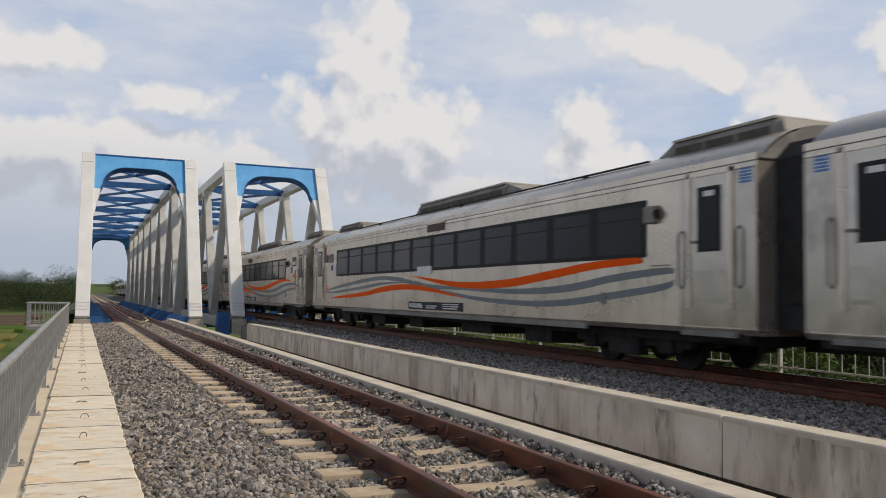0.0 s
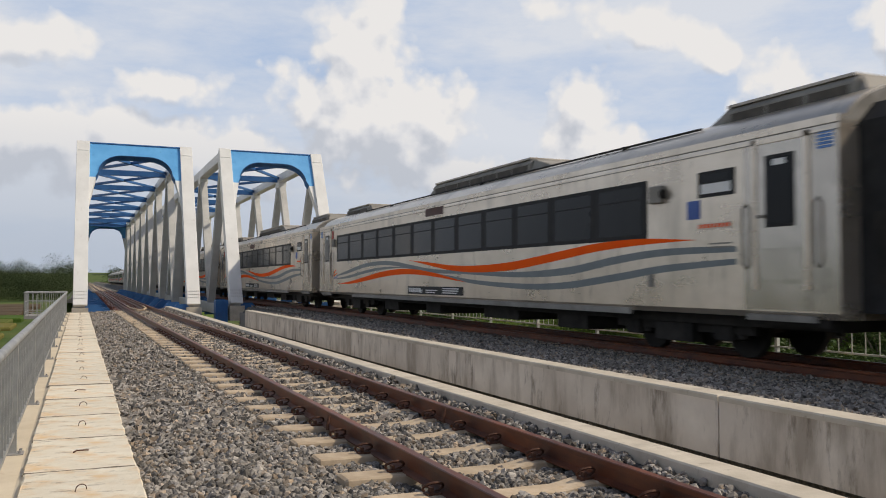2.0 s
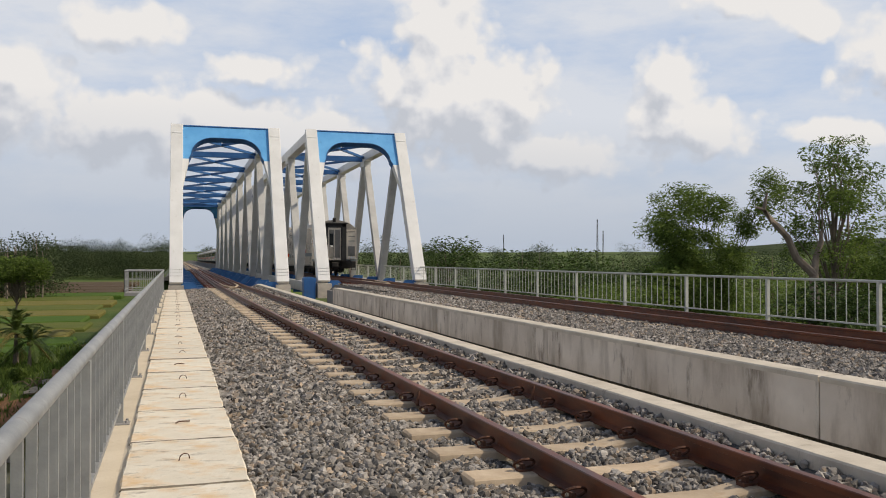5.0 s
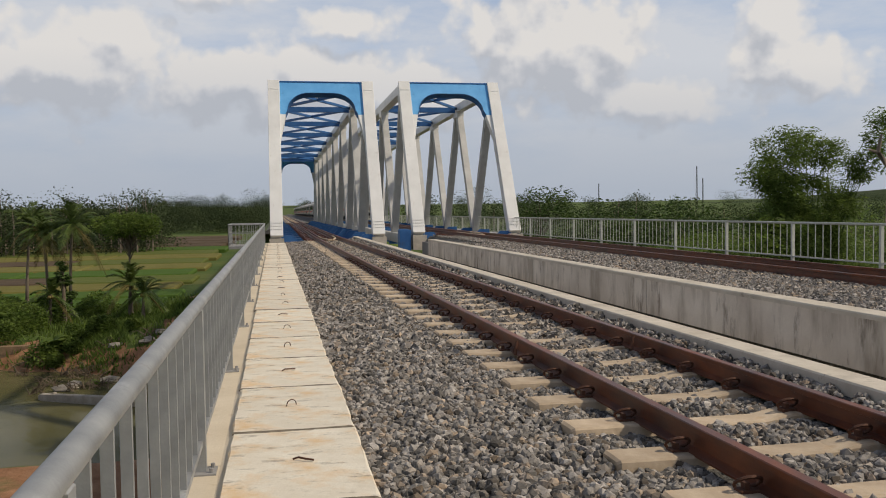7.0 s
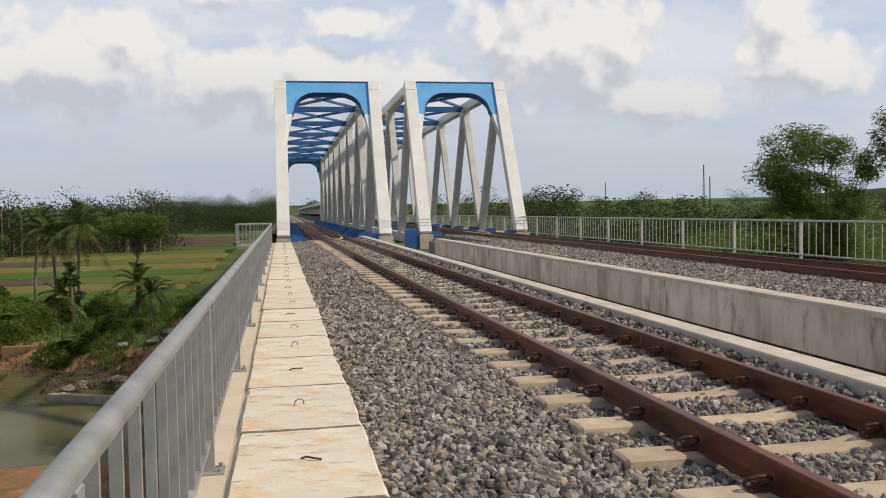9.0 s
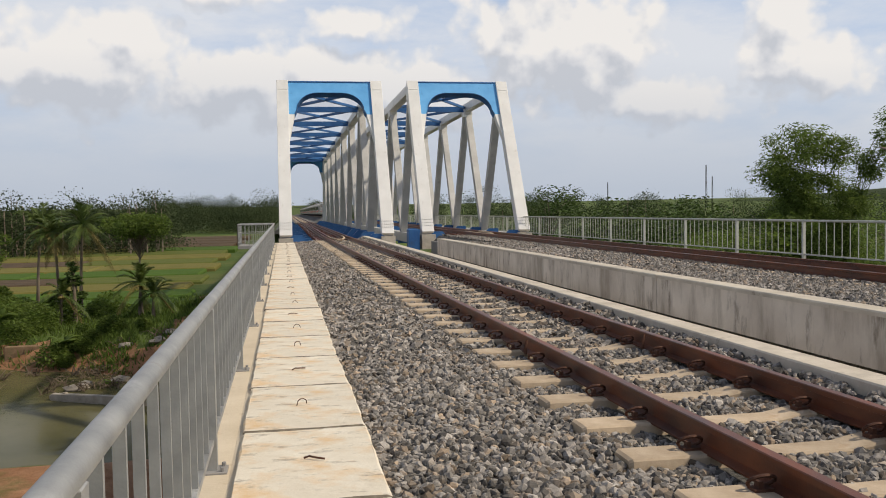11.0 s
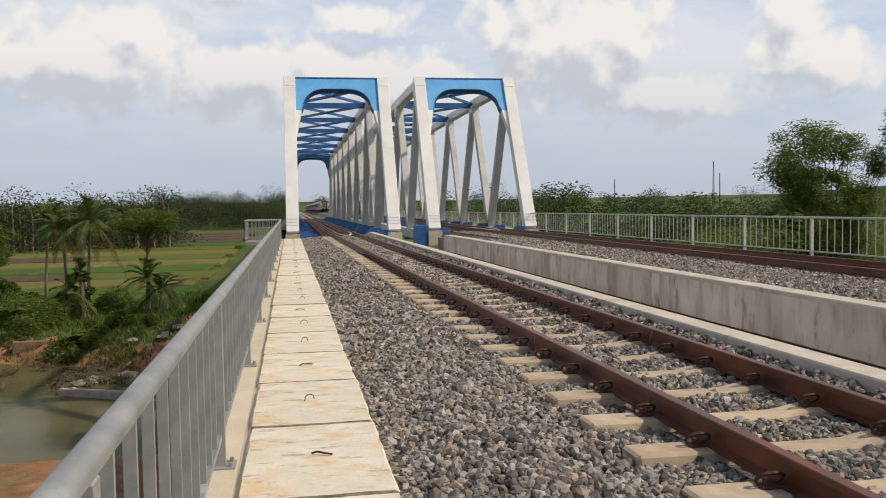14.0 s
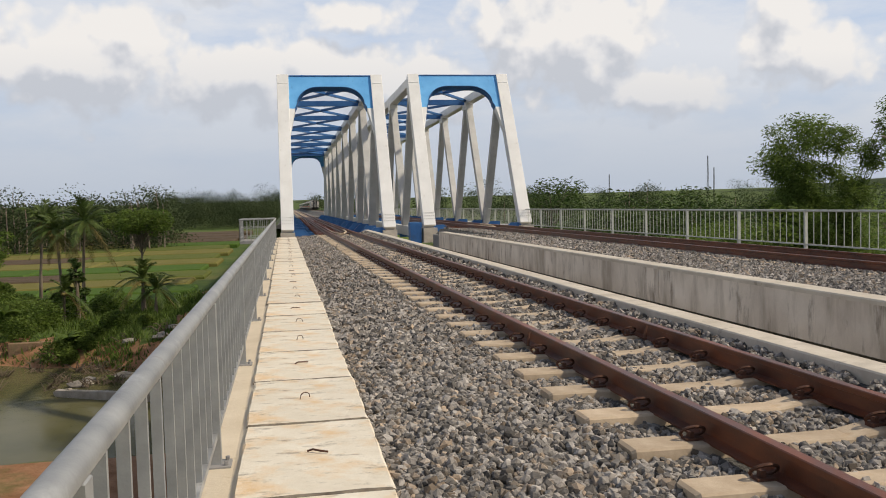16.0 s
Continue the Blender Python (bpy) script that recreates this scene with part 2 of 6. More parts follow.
M["steel"] = material("stainless_panel", ((0.59, 0.505, 0.41), (0.78, 0.685, 0.58)), 0.29, metal=0.75, scale=0.9, stretch=(1, 0.6, 1.4), bump=0.10, bump_scale=2.2, bump_dist=0.02,
                      stain=(0.36, 0.32, 0.27), stain_scale=1.2, stain_stretch=(1, 1.4, 0.4), stain_lo=0.53, stain_amount=0.5,
                      stain2=(0.30, 0.25, 0.20), stain2_scale=3.0, stain2_stretch=(1, 2.2, 0.3), stain2_lo=0.60)
M["cove"] = material("dusty_roof_edge", ((0.33, 0.295, 0.255), (0.48, 0.44, 0.39)), 0.45, metal=0.3, scale=1.6, bump=0.1, bump_scale=5.0, stain=(0.20, 0.17, 0.14), stain_scale=1.8, stain_stretch=(1, 1, 0.5), stain_lo=0.52)
M["dustpanel"] = material("dusty_brown_panel", ((0.50, 0.455, 0.39), (0.68, 0.63, 0.56)), 0.42, metal=0.45, scale=1.2, bump=0.1, bump_scale=5.0, stain=(0.24, 0.20, 0.155), stain_scale=1.6, stain_stretch=(1, 2.0, 0.4), stain_lo=0.50)
M["palegalv"] = material("pale_galvanised_steel", ((0.40, 0.40, 0.36), (0.54, 0.54, 0.49)), 0.6, metal=0.2, scale=5.0, bump=0.1, bump_scale=60, stain=(0.30, 0.27, 0.23), stain_scale=3.0, stain_lo=0.58)
M["endsteel"] = material("grimy_stainless_end", ((0.40, 0.355, 0.305), (0.56, 0.51, 0.445)), 0.22, metal=0.85, scale=1.1, bump=0.08, bump_scale=3.0, stain=(0.20, 0.18, 0.15), stain_scale=1.6, stain_lo=0.52)
M["redbrown"] = material("red_brown_panel", ((0.045, 0.018, 0.016), (0.09, 0.034, 0.03)), 0.5, scale=3.0, bump=0.05)
M["doorsteel"] = material("brushed_door_steel", ((0.40, 0.36, 0.315), (0.56, 0.51, 0.445)), 0.20, metal=0.9, scale=1.4, bump=0.08, bump_scale=4.0, stain=(0.26, 0.25, 0.22), stain_scale=1.4, stain_lo=0.55)
M["roof"] = material("dusty_roof_steel", ((0.20, 0.185, 0.165), (0.33, 0.31, 0.28)), 0.75, metal=0.1, scale=1.2, bump=0.15, stain=(0.10, 0.085, 0.07), stain_scale=2.0, stain_lo=0.55)
M["under"] = material("underframe_grime", ((0.012, 0.011, 0.010), (0.04, 0.036, 0.032)), 0.85, scale=4.0, bump=0.3)
M["rubber"] = material("black_rubber", ((0.012, 0.012, 0.013), (0.03, 0.03, 0.031)), 0.7, scale=6.0, bump=0.15)
M["glass"] = material("tinted_window", ((0.007, 0.008, 0.009), (0.016, 0.017, 0.018)), 0.14, scale=0.5, bump=0.0, spec=0.16)
M["orange"] = material("orange_paint", ((0.94, 0.095, 0.004), (0.98, 0.125, 0.007)), 0.7, scale=2.0, bump=0.03, spec=0.1)
M["stripe"] = material("slate_grey_paint", ((0.16, 0.185, 0.195), (0.21, 0.235, 0.24)), 0.45, scale=2.0, bump=0.03)
M["plate"] = material("black_plate", ((0.015, 0.015, 0.016), (0.03, 0.03, 0.03)), 0.6, scale=3.0, bump=0.0)
M["mark"] = material("white_marking", ((0.68, 0.68, 0.67), (0.78, 0.78, 0.77)), 0.6, scale=3.0, bump=0.0)
M["bluemark"] = material("blue_marking", ((0.05, 0.10, 0.32), (0.08, 0.15, 0.42)), 0.5, scale=3.0, bump=0.0)
M["palemark"] = material("pale_marking_strip", ((0.62, 0.52, 0.44), (0.72, 0.62, 0.54)), 0.6, scale=3.0, bump=0.0)
M["bluesticker"] = material("light_blue_sticker", ((0.08, 0.20, 0.50), (0.12, 0.27, 0.60)), 0.5, scale=3.0, bump=0.0)
M["red"] = material("red_marking", ((0.30, 0.03, 0.025), (0.42, 0.05, 0.04)), 0.5, scale=3.0, bump=0.0)
M["grass"] = material("rice_field", ((0.040, 0.072, 0.016), (0.07, 0.105, 0.025), (0.13, 0.125, 0.045)), 0.95, scale=0.035, stretch=(0.5, 1.6, 1), bump=0.6, bump_scale=3.0, bump_dist=0.15,
                      stain=(0.04, 0.07, 0.018), stain_scale=0.3, stain_lo=0.52, stain_amount=0.6, spec=0.15)
M["soil"] = material("brown_soil", ((0.20, 0.095, 0.045), (0.36, 0.20, 0.115)), 0.95, scale=0.9, bump=0.8, bump_scale=5.0, bump_dist=0.1, stain=(0.06, 0.09, 0.02), stain_scale=0.35, stain_lo=0.54, stain_amount=0.9, spec=0.15)
M["bark"] = material("grey_brown_bark", ((0.09, 0.07, 0.05), (0.22, 0.18, 0.14)), 0.9, scale=3.0, stretch=(1, 1, 0.25), bump=0.6, bump_scale=14, bump_dist=0.03)
M["dead"] = material("bleached_dead_wood", ((0.13, 0.10, 0.075), (0.30, 0.24, 0.19)), 0.9, scale=2.0, stretch=(1, 1, 0.3), bump=0.6, bump_scale=14, bump_dist=0.03)
M["driftwood"] = material("brown_driftwood", ((0.07, 0.05, 0.033), (0.19, 0.145, 0.10)), 0.9, scale=2.0, stretch=(1, 1, 0.3), bump=0.4, bump_scale=14, bump_dist=0.03)
M["leaf"] = material("leaves", ((0.066, 0.116, 0.019), (0.148, 0.202, 0.040)), 0.6, scale=0.5, bump=0.0, per="island", spread=0.45, transl=0.5, spec=0.3)
M["bamboo"] = material("bamboo_leaves", ((0.078, 0.130, 0.025), (0.165, 0.225, 0.052)), 0.6, scale=0.6, bump=0.0, per="island", spread=0.45, transl=0.5, spec=0.25)
M["leafdark"] = material("dark_leaves", ((0.034, 0.066, 0.013), (0.072, 0.112, 0.023)), 0.6, scale=0.3, bump=0.0, per="island", spread=0.45, transl=0.2, spec=0.3)
M["leaffar"] = material("far_leaves", ((0.030, 0.047, 0.022), (0.078, 0.098, 0.046)), 0.9, scale=0.05, bump=0.0, per="island", spread=0.3, transl=0.3, spec=0.05)
M["palm"] = material("palm_leaves", ((0.050, 0.088, 0.020), (0.115, 0.150, 0.034)), 0.55, scale=0.8, bump=0.0, per="island", spread=0.4, transl=0.25, spec=0.3)
M["palmdry"] = material("dry_palm_leaves", ((0.13, 0.105, 0.035), (0.22, 0.175, 0.065)), 0.7, scale=0.8, bump=0.0, per="island", spread=0.3, transl=0.2, spec=0.2)
M["grille"] = material("dusty_grille", ((0.06, 0.053, 0.045), (0.12, 0.105, 0.09)), 0.8, scale=3.0, bump=0.1)
M["joint"] = material("dirty_joint", ((0.09, 0.075, 0.058), (0.26, 0.22, 0.17)), 0.95, scale=9.0, bump=0.3)
M["bankstone"] = material("brown_bank_masonry", ((0.15, 0.095, 0.055), (0.27, 0.18, 0.11)), 0.95, scale=2.5, bump=0.6, bump_scale=6, bump_dist=0.05, stain=(0.07, 0.08, 0.03), stain_scale=1.2)
M["rock"] = material("river_stone", ((0.22, 0.19, 0.15), (0.36, 0.32, 0.27)), 0.9, scale=2.0, bump=0.5)


def water_material():
    m = material("muddy_water", ((0.075, 0.072, 0.030), (0.115, 0.105, 0.050)), 0.10, scale=0.1, bump=0.45, bump_scale=1.6, bump_dist=0.03, spec=0.03)
    return m


M["water"] = water_material()


# ---------------------------------------------------------------- mesh tools
class Build:
    """Collects plain geometry for one mesh."""

    def __init__(self):
        self.v, self.f = [], []

    def add(self, verts, faces):
        o = len(self.v)
        self.v += [tuple(p) for p in verts]
        self.f += [tuple(i + o for i in q) for q in faces]
        return self

    def box(self, x0, x1, y0, y1, z0, z1):
        return self.add([(x0, y0, z0), (x1, y0, z0), (x1, y1, z0), (x0, y1, z0), (x0, y0, z1), (x1, y0, z1), (x1, y1, z1), (x0, y1, z1)],
                        [(0, 3, 2, 1), (4, 5, 6, 7), (0, 1, 5, 4), (1, 2, 6, 5), (2, 3, 7, 6), (3, 0, 4, 7)])

    def cbox(self, x0, x1, y0, y1, z0, z1, c):
        """A box whose upper edges are chamfered by c."""
        return self.add([(x0, y0, z0), (x1, y0, z0), (x1, y1, z0), (x0, y1, z0), (x0, y0, z1 - c), (x1, y0, z1 - c), (x1, y1, z1 - c), (x0, y1, z1 - c),
                         (x0 + c, y0 + c, z1), (x1 - c, y0 + c, z1), (x1 - c, y1 - c, z1), (x0 + c, y1 - c, z1)],
                        [(0, 3, 2, 1), (0, 1, 5, 4), (1, 2, 6, 5), (2, 3, 7, 6), (3, 0, 4, 7), (4, 5, 9, 8), (5, 6, 10, 9), (6, 7, 11, 10), (7, 4, 8, 11), (8, 9, 10, 11)])

    def sweep(self, profile, y0, y1, steps=1, axis="y"):
        """A closed x-z profile (counter-clockwise seen from -y) drawn along y."""
        n, ys = len(profile), [y0 + (y1 - y0) * i / steps for i in range(steps + 1)]
        vs = [(x, y, z) for y in ys for x, z in profile]
        fs = [(i * n + j, i * n + (j + 1) % n, (i + 1) * n + (j + 1) % n, (i + 1) * n + j) for i in range(steps) for j in range(n)]
        fs += [tuple(range(n))[::-1], tuple(range(steps * n, steps * n + n))]
        return self.add(vs, fs)

    def tube(self, pts, radii, n=8, caps=True):
        """A round tube through points."""
        pts = [Vector(p) for p in pts]
        vs, fs = [], []
        for i, p in enumerate(pts):
            d = (pts[min(i + 1, len(pts) - 1)] - pts[max(i - 1, 0)]).normalized()
            a = d.cross(Vector((0, 0, 1)) if abs(d.z) < 0.9 else Vector((0, 1, 0))).normalized()
            b = d.cross(a)
            r = radii[i] if isinstance(radii, (list, tuple)) else radii
            vs += [p + (a * math.cos(2 * math.pi * k / n) + b * math.sin(2 * math.pi * k / n)) * r for k in range(n)]
        for i in range(len(pts) - 1):
            fs += [(i * n + k, i * n + (k + 1) % n, (i + 1) * n + (k + 1) % n, (i + 1) * n + k) for k in range(n)]
        if caps:
            fs += [tuple(range(n))[::-1], tuple(range((len(pts) - 1) * n, len(pts) * n))]
        return self.add(vs, fs)

    def beam(self, p, q, w, d, side=(1, 0, 0)):
        """A square-section member from p to q: w across the side direction, d across the other."""
        p, q, s = Vector(p), Vector(q), Vector(side).normalized()
        t = (q - p).normalized()
        o = t.cross(s).normalized()
        s = o.cross(t).normalized()
        c = [(s * a * w / 2 + o * b * d / 2) for a, b in ((-1, -1), (1, -1), (1, 1), (-1, 1))]
        return self.add([p + k for k in c] + [q + k for k in c], [(3, 2, 1, 0), (4, 5, 6, 7), (0, 1, 5, 4), (1, 2, 6, 5), (2, 3, 7, 6), (3, 0, 4, 7)])

    def shear(self, k):
        self.v = [(x + k * y, y, z) for x, y, z in self.v]
        return self

    def mesh(self, name, mat, at=(0, 0, 0)):
        me = bpy.data.meshes.new(name)
        me.from_pydata([(x - at[0], y - at[1], z - at[2]) for x, y, z in self.v], [], self.f)
        me.materials.append(mat)
        bm = bmesh.new()
        bm.from_mesh(me)
        bmesh.ops.recalc_face_normals(bm, faces=bm.faces)
        bm.to_mesh(me)
        bm.free()
        return me


def smooth(me, angle=40):
    me.polygons.foreach_set("use_smooth", [True] * len(me.polygons))
    me.set_sharp_from_angle(angle=radians(angle))
    return me


def thing(name, at, label, category, group="", kind=""):
    ob = new(name)
    ob.empty_display_size = 0.2
    ob.location = at
    return tagged(ob, label, category, group, kind)


def where(ob):
    p = Vector(ob.location)
    while ob.parent:
        ob = ob.parent
        p += Vector(ob.location)
    return p


def part(name, b, mat, parent, label="", round_off=0.0, soft=False, kind=""):
    """One mesh under a thing or a part; b in world coordinates."""
    me = b.mesh(name, mat, where(parent))
    if soft:
        smooth(me)
    ob = new(name, me)
    ob.parent = parent
    # a part's origin is its thing's base
    ob.location = Vector((0, 0, 0))
    if round_off:
        mod = ob.modifiers.new("bevel", "BEVEL")
        mod.width, mod.segments, mod.limit_method = round_off, 2, "ANGLE"
    return tagged(ob, label, kind=kind)


def piece(name, me, parent, at, rz=0.0):
    """One of many alike pieces on a shared mesh; at in world coordinates."""
    ob = new(name, me)
    ob.parent = parent
    ob.location = Vector(at) - where(parent)
    ob.rotation_euler[2] = rz
    return ob


def solid(name, b, mat, label, category, kind="", group="", at=(0, 0, 0), round_off=0.0, soft=False):
    me = b.mesh(name, mat, at)
    if soft:
        smooth(me)
    ob = new(name, me)
    ob.location = at
    if round_off:
        mod = ob.modifiers.new("bevel", "BEVEL")
        mod.width, mod.segments, mod.limit_method = round_off, 2, "ANGLE"
    return tagged(ob, label, category, group, kind)


def raw_mesh(name, verts, faces_flat, sizes, mat):
    """A mesh straight from arrays."""
    me = bpy.data.meshes.new(name)
    me.vertices.add(len(verts))
    me.vertices.foreach_set("co", np.ascontiguousarray(verts, dtype=np.float32).ravel())
    me.loops.add(len(faces_flat))
    me.loops.foreach_set("vertex_index", np.ascontiguousarray(faces_flat, dtype=np.int32))
    starts = np.concatenate([[0], np.cumsum(sizes)[:-1]]).astype(np.int32)
    me.polygons.add(len(sizes))
    me.polygons.foreach_set("loop_start", starts)
    me.polygons.foreach_set("use_smooth", np.zeros(len(sizes), dtype=bool))
    me.update(calc_edges=True)
    me.materials.append(mat)
    return me


rng = np.random.default_rng(7)


# ---------------------------------------------------------------- plan
T1, TA = -0.012, -0.005            # how the near track and the rest of the approach run off the bridge's axis, per metre
Y0, Y1 = -30.0, 41.6               # the approach
XC1, XC2 = 2.84, 9.735             # centres of both tracks beside the camera
Z2 = 0.088                         # rail top of the far track
SLAB_Z = -0.205
NEAR_END, FAR_END = 42.58, 114.4   # the truss span
WATER_Z = -10.0


# ---------------------------------------------------------------- ground and water
def bank_height(x, y):
    """The lie of the land: a river with steep banks, rice fields behind, a wooded bank on the far side of the tracks."""
    far = 66.0 + 0.012 * (x + 22) ** 2 - 0.55 * (x + 22) * (x > -22) - 0.2 * (x + 22) * (x < -22)
    near = 39.0 - 0.10 * (x + 12)
    wob = 1.6 * noise.noise((x * 0.09, y * 0.09, 0)) + 0.7 * noise.noise((x * 0.3, y * 0.3, 3))
    inside = min(y - near, far - y) + wob
    z = -8.2 + 0.25 * noise.noise((x * 0.02, y * 0.02, 5))
    if inside > -5:
        k = min(max((inside + 5) / 7, 0), 1)
        z -= 3.4 * k * k * (3 - 2 * k)
    if -14 < x < 1 and 56 < y < 100:
        z += (1.5 + 0.8 * noise.noise((x * 0.25, y * 0.25, 8))) * min(1, (x + 14) / 9) * min(1, (y - 56) / 14) * min(1, (100 - y) / 10)
    if x > 12:
        z += min((x - 12) * 0.10, 3.5) * (1 if y < 120 else 0.6)
    if y > 110 and abs(x - 6) < 16:
        k = max(0, 1 - max(0, abs(x - 6) - 8) / 8)
        z += 7.0 * k * min((y - 110) / 10, 1)
    if y < 34 and -1 < x < 14:
        z = max(z, -8.4)
    d = math.hypot(x, y)
    if d > 700:
        z += (d - 700) * 0.012
    return z


def make_ground():
    xs = np.concatenate([np.linspace(-4000, -220, 16), np.linspace(-200, -46, 26), np.linspace(-44, 30, 75), np.linspace(33, 220, 30), np.linspace(240, 4000, 16)])
    ys = np.concatenate([np.linspace(-1500, -60, 10), np.linspace(-50, 28, 22), np.linspace(29, 112, 84), np.linspace(115, 420, 50), np.linspace(450, 4500, 22)])
    b = Build()
    nx = len(xs)
    b.v = [(float(x), float(y), bank_height(float(x), float(y))) for y in ys for x in xs]
    b.f = [(j * nx + i, j * nx + i + 1, (j + 1) * nx + i + 1, (j + 1) * nx + i) for j in range(len(ys) - 1) for i in range(nx - 1)]
    me = bpy.data.meshes.new("ground")
    me.from_pydata(b.v, [], b.f)
    me.materials.append(M["grass"])
    me.materials.append(M["soil"])
    idx = []
    for f in b.f:
        x = sum(b.v[i][0] for i in f) / 4
        y = sum(b.v[i][1] for i in f) / 4
        z = sum(b.v[i][2] for i in f) / 4
        idx.append(1 if (z < -8.45 and -60 < x < 40 and 20 < y < 100) or (34 > y > 10 and -14 < x < 0) or (-9.5 < x < 0 and 56 < y < 90) else 0)
    me.polygons.foreach_set("material_index", idx)
    tagged(smooth(me, 80) and new("ground", me), "green and straw-coloured rice fields with bare soil river banks", "ground", kind="structure")
    w = Build().add([(-160, 15, WATER_Z), (60, 15, WATER_Z), (60, 120, WATER_Z), (-160, 120, WATER_Z)], [(0, 1, 2, 3)])
    solid("water", w, M["water"], "calm muddy green river below the bridge", "water", "structure")


make_ground()


# ---------------------------------------------------------------- approach decks
def make_decks():
    d = Build().box(-0.62, 4.0, Y0, Y1, -1.5, -0.42).shear(TA)
    solid("deck_near", d, M["deck"], "concrete deck that carries the near track", "bridge deck", "structure")
    d = Build().box(5.25, 13.0, -95, 27.0, -1.6, -0.32).box(7.2, 13.0, 27.0, Y1, -1.6, -0.32).shear(TA)
    solid("deck_far", d, M["deck"], "concrete deck that carries the far track", "bridge deck", "structure")
    k = Build().cbox(3.75, 4.014, Y0, Y1, -0.9, 0.009, 0.012).shear(TA)
    solid("kerb", k, M["cap"], "pale concrete kerb along the ballast", "kerb", "structure")
    wall = thing("wall_retaining", (4.85, 0, -0.6), "grey weathered concrete retaining wall with dark streaks", "wall", kind="structure")
    ys = [-30.2 + 5.1 * i for i in range(12)]
    wall_end = 26.9
    for a in ys:
        if a > wall_end:
            break
        e = min(a + 5.085, wall_end)
        part("wall_panel", Build().box(4.85, 5.09, a, e, -0.215, 0.238).shear(TA), M["wall"], wall)
        part("coping", Build().cbox(4.842, 5.10, a, e, 0.238, 0.284, 0.012).shear(TA), M["cap"], wall, "pale worn concrete top edge")
    led = Build().sweep([(-0.60, -0.9), (-0.292, -0.9), (-0.292, -0.217), (-0.325, -0.238), (-0.345, -0.245), (-0.60, -0.245)], Y0, Y1, 12).shear(TA)
    solid("ledge", led, M["ledge"], "tan concrete ledge under the handrail", "ledge", "structure")
    # piers and abutment under the decks
    for y in (-20, 8, 36):
        solid("pier", Build().box(0.2, 3.4, y, y + 1.2, -12, -1.5), M["deck"], "plain grey concrete bridge pier", "pier", "structure")
        solid("pier", Build().box(6.4, 11.6, y, y + 1.2, -12, -1.6), M["deck"], "plain grey concrete bridge pier", "pier", "structure")
    for x0, x1 in ((-0.8, 5.4), (6.0, 12.6)):
        solid("abutment", Build().box(x0, x1, Y1 + 0.05, NEAR_END + 1.2, -12, -1.25), M["deck"], "plain grey concrete bridge abutment", "abutment", "structure")
        solid("abutment", Build().box(x0, x1, FAR_END - 1.0, FAR_END + 3, -12, -1.25), M["deck"], "plain grey concrete bridge abutment", "abutment", "structure")
    solid("service_walk", Build().box(11.9, 12.7, Y1, FAR_END, -0.48, -0.33), M["deck"], "grey concrete service walk beside the far bridge", "walkway", "structure")
    # embankment beyond the span
    for x, z in ((2.35, 0.0), (9.5, Z2)):
        e = Build().sweep([(x - 5, -1.6), (x + 5, -1.6), (x + 1.9, z - 0.19), (x - 1.9, z - 0.19)], FAR_END + 1.5, 900)
        solid("embankment", e, M["bed"], "grey ballast bank of the railway past the bridge", "embankment", "structure")


make_decks()


def make_beds():
    """The ballast beds under the loose stones."""
    b = Build().sweep([(0.45, -0.42), (3.74, -0.42), (3.74, -0.09), (3.56, -0.14), (3.3, -0.21), (2.84, -0.225), (1.9, -0.215), (1.3, -0.215), (0.45, -0.265)], Y0, Y1, 40).shear(TA)
    solid("ballast_bed", b, M["bed"], "grey crushed-stone ballast under the near track", "ballast", "structure")
    b = Build().sweep([(5.09, -0.35), (12.4, -0.35), (11.7, -0.12), (11.0, Z2 - 0.18), (8.3, Z2 - 0.18), (7.2, 0.02), (5.09, 0.20)], -95, 26.8, 40).shear(TA)
    solid("ballast_bed", b, M["bed"], "grey crushed-stone ballast under the far track", "ballast", "structure")
    b = Build().sweep([(7.3, -0.35), (12.4, -0.35), (11.7, -0.12), (11.0, Z2 - 0.18), (8.3, Z2 - 0.18), (7.6, -0.06)], 26.8, Y1, 8).shear(TA)
    solid("ballast_bed", b, M["bed"], "grey crushed-stone ballast under the far track at the bridge", "ballast", "structure")


make_beds()


# ---------------------------------------------------------------- track
RAIL = [(-0.062, -0.150), (0.062, -0.150), (0.062, -0.140), (0.012, -0.122), (0.009, -0.045), (0.033, -0.036), (0.0335, -0.006), (0.028, 0.0), (-0.028, 0.0), (-0.0335, -0.006),
        (-0.033, -0.036), (-0.009, -0.045), (-0.012, -0.122), (-0.062, -0.140)]


def rail(track, x, z, y0, y1, k, steps=30):
    b = Build().sweep([(x + a, z + c) for a, c in RAIL], y0, y1, steps).shear(k)
    return part("rail", b, M["rust"], track, soft=True)


def sleeper_mesh():
    """A monobloc sleeper, thicker under the rails and dipped in the middle, rounded ends."""
    b = Build()
    secs = [(-1.07, 0.10, 0.0), (-1.05, 0.115, 0.012), (-0.45, 0.115, 0.006), (-0.25, 0.10, -0.025), (0.25, 0.10, -0.025), (0.45, 0.115, 0.006), (1.05, 0.115, 0.012), (1.07, 0.10, 0.0)]
    vs = []
    for x, w, z in secs:
        vs += [(x, -w - 0.03, -0.20), (x, w + 0.03, -0.20), (x, w, z - 0.012), (x, w - 0.012, z), (x, -w + 0.012, z), (x, -w, z - 0.012)]
    n = 6
    fs = [(i * n + j, i * n + (j + 1) % n, (i + 1) * n + (j + 1) % n, (i + 1) * n + j) for i in range(len(secs) - 1) for j in range(n)]
    fs += [tuple(range(n)), tuple(range((len(secs) - 1) * n, len(secs) * n))[::-1]]
    return b.add(vs, fs).mesh("sleeper", M["sleeper"])


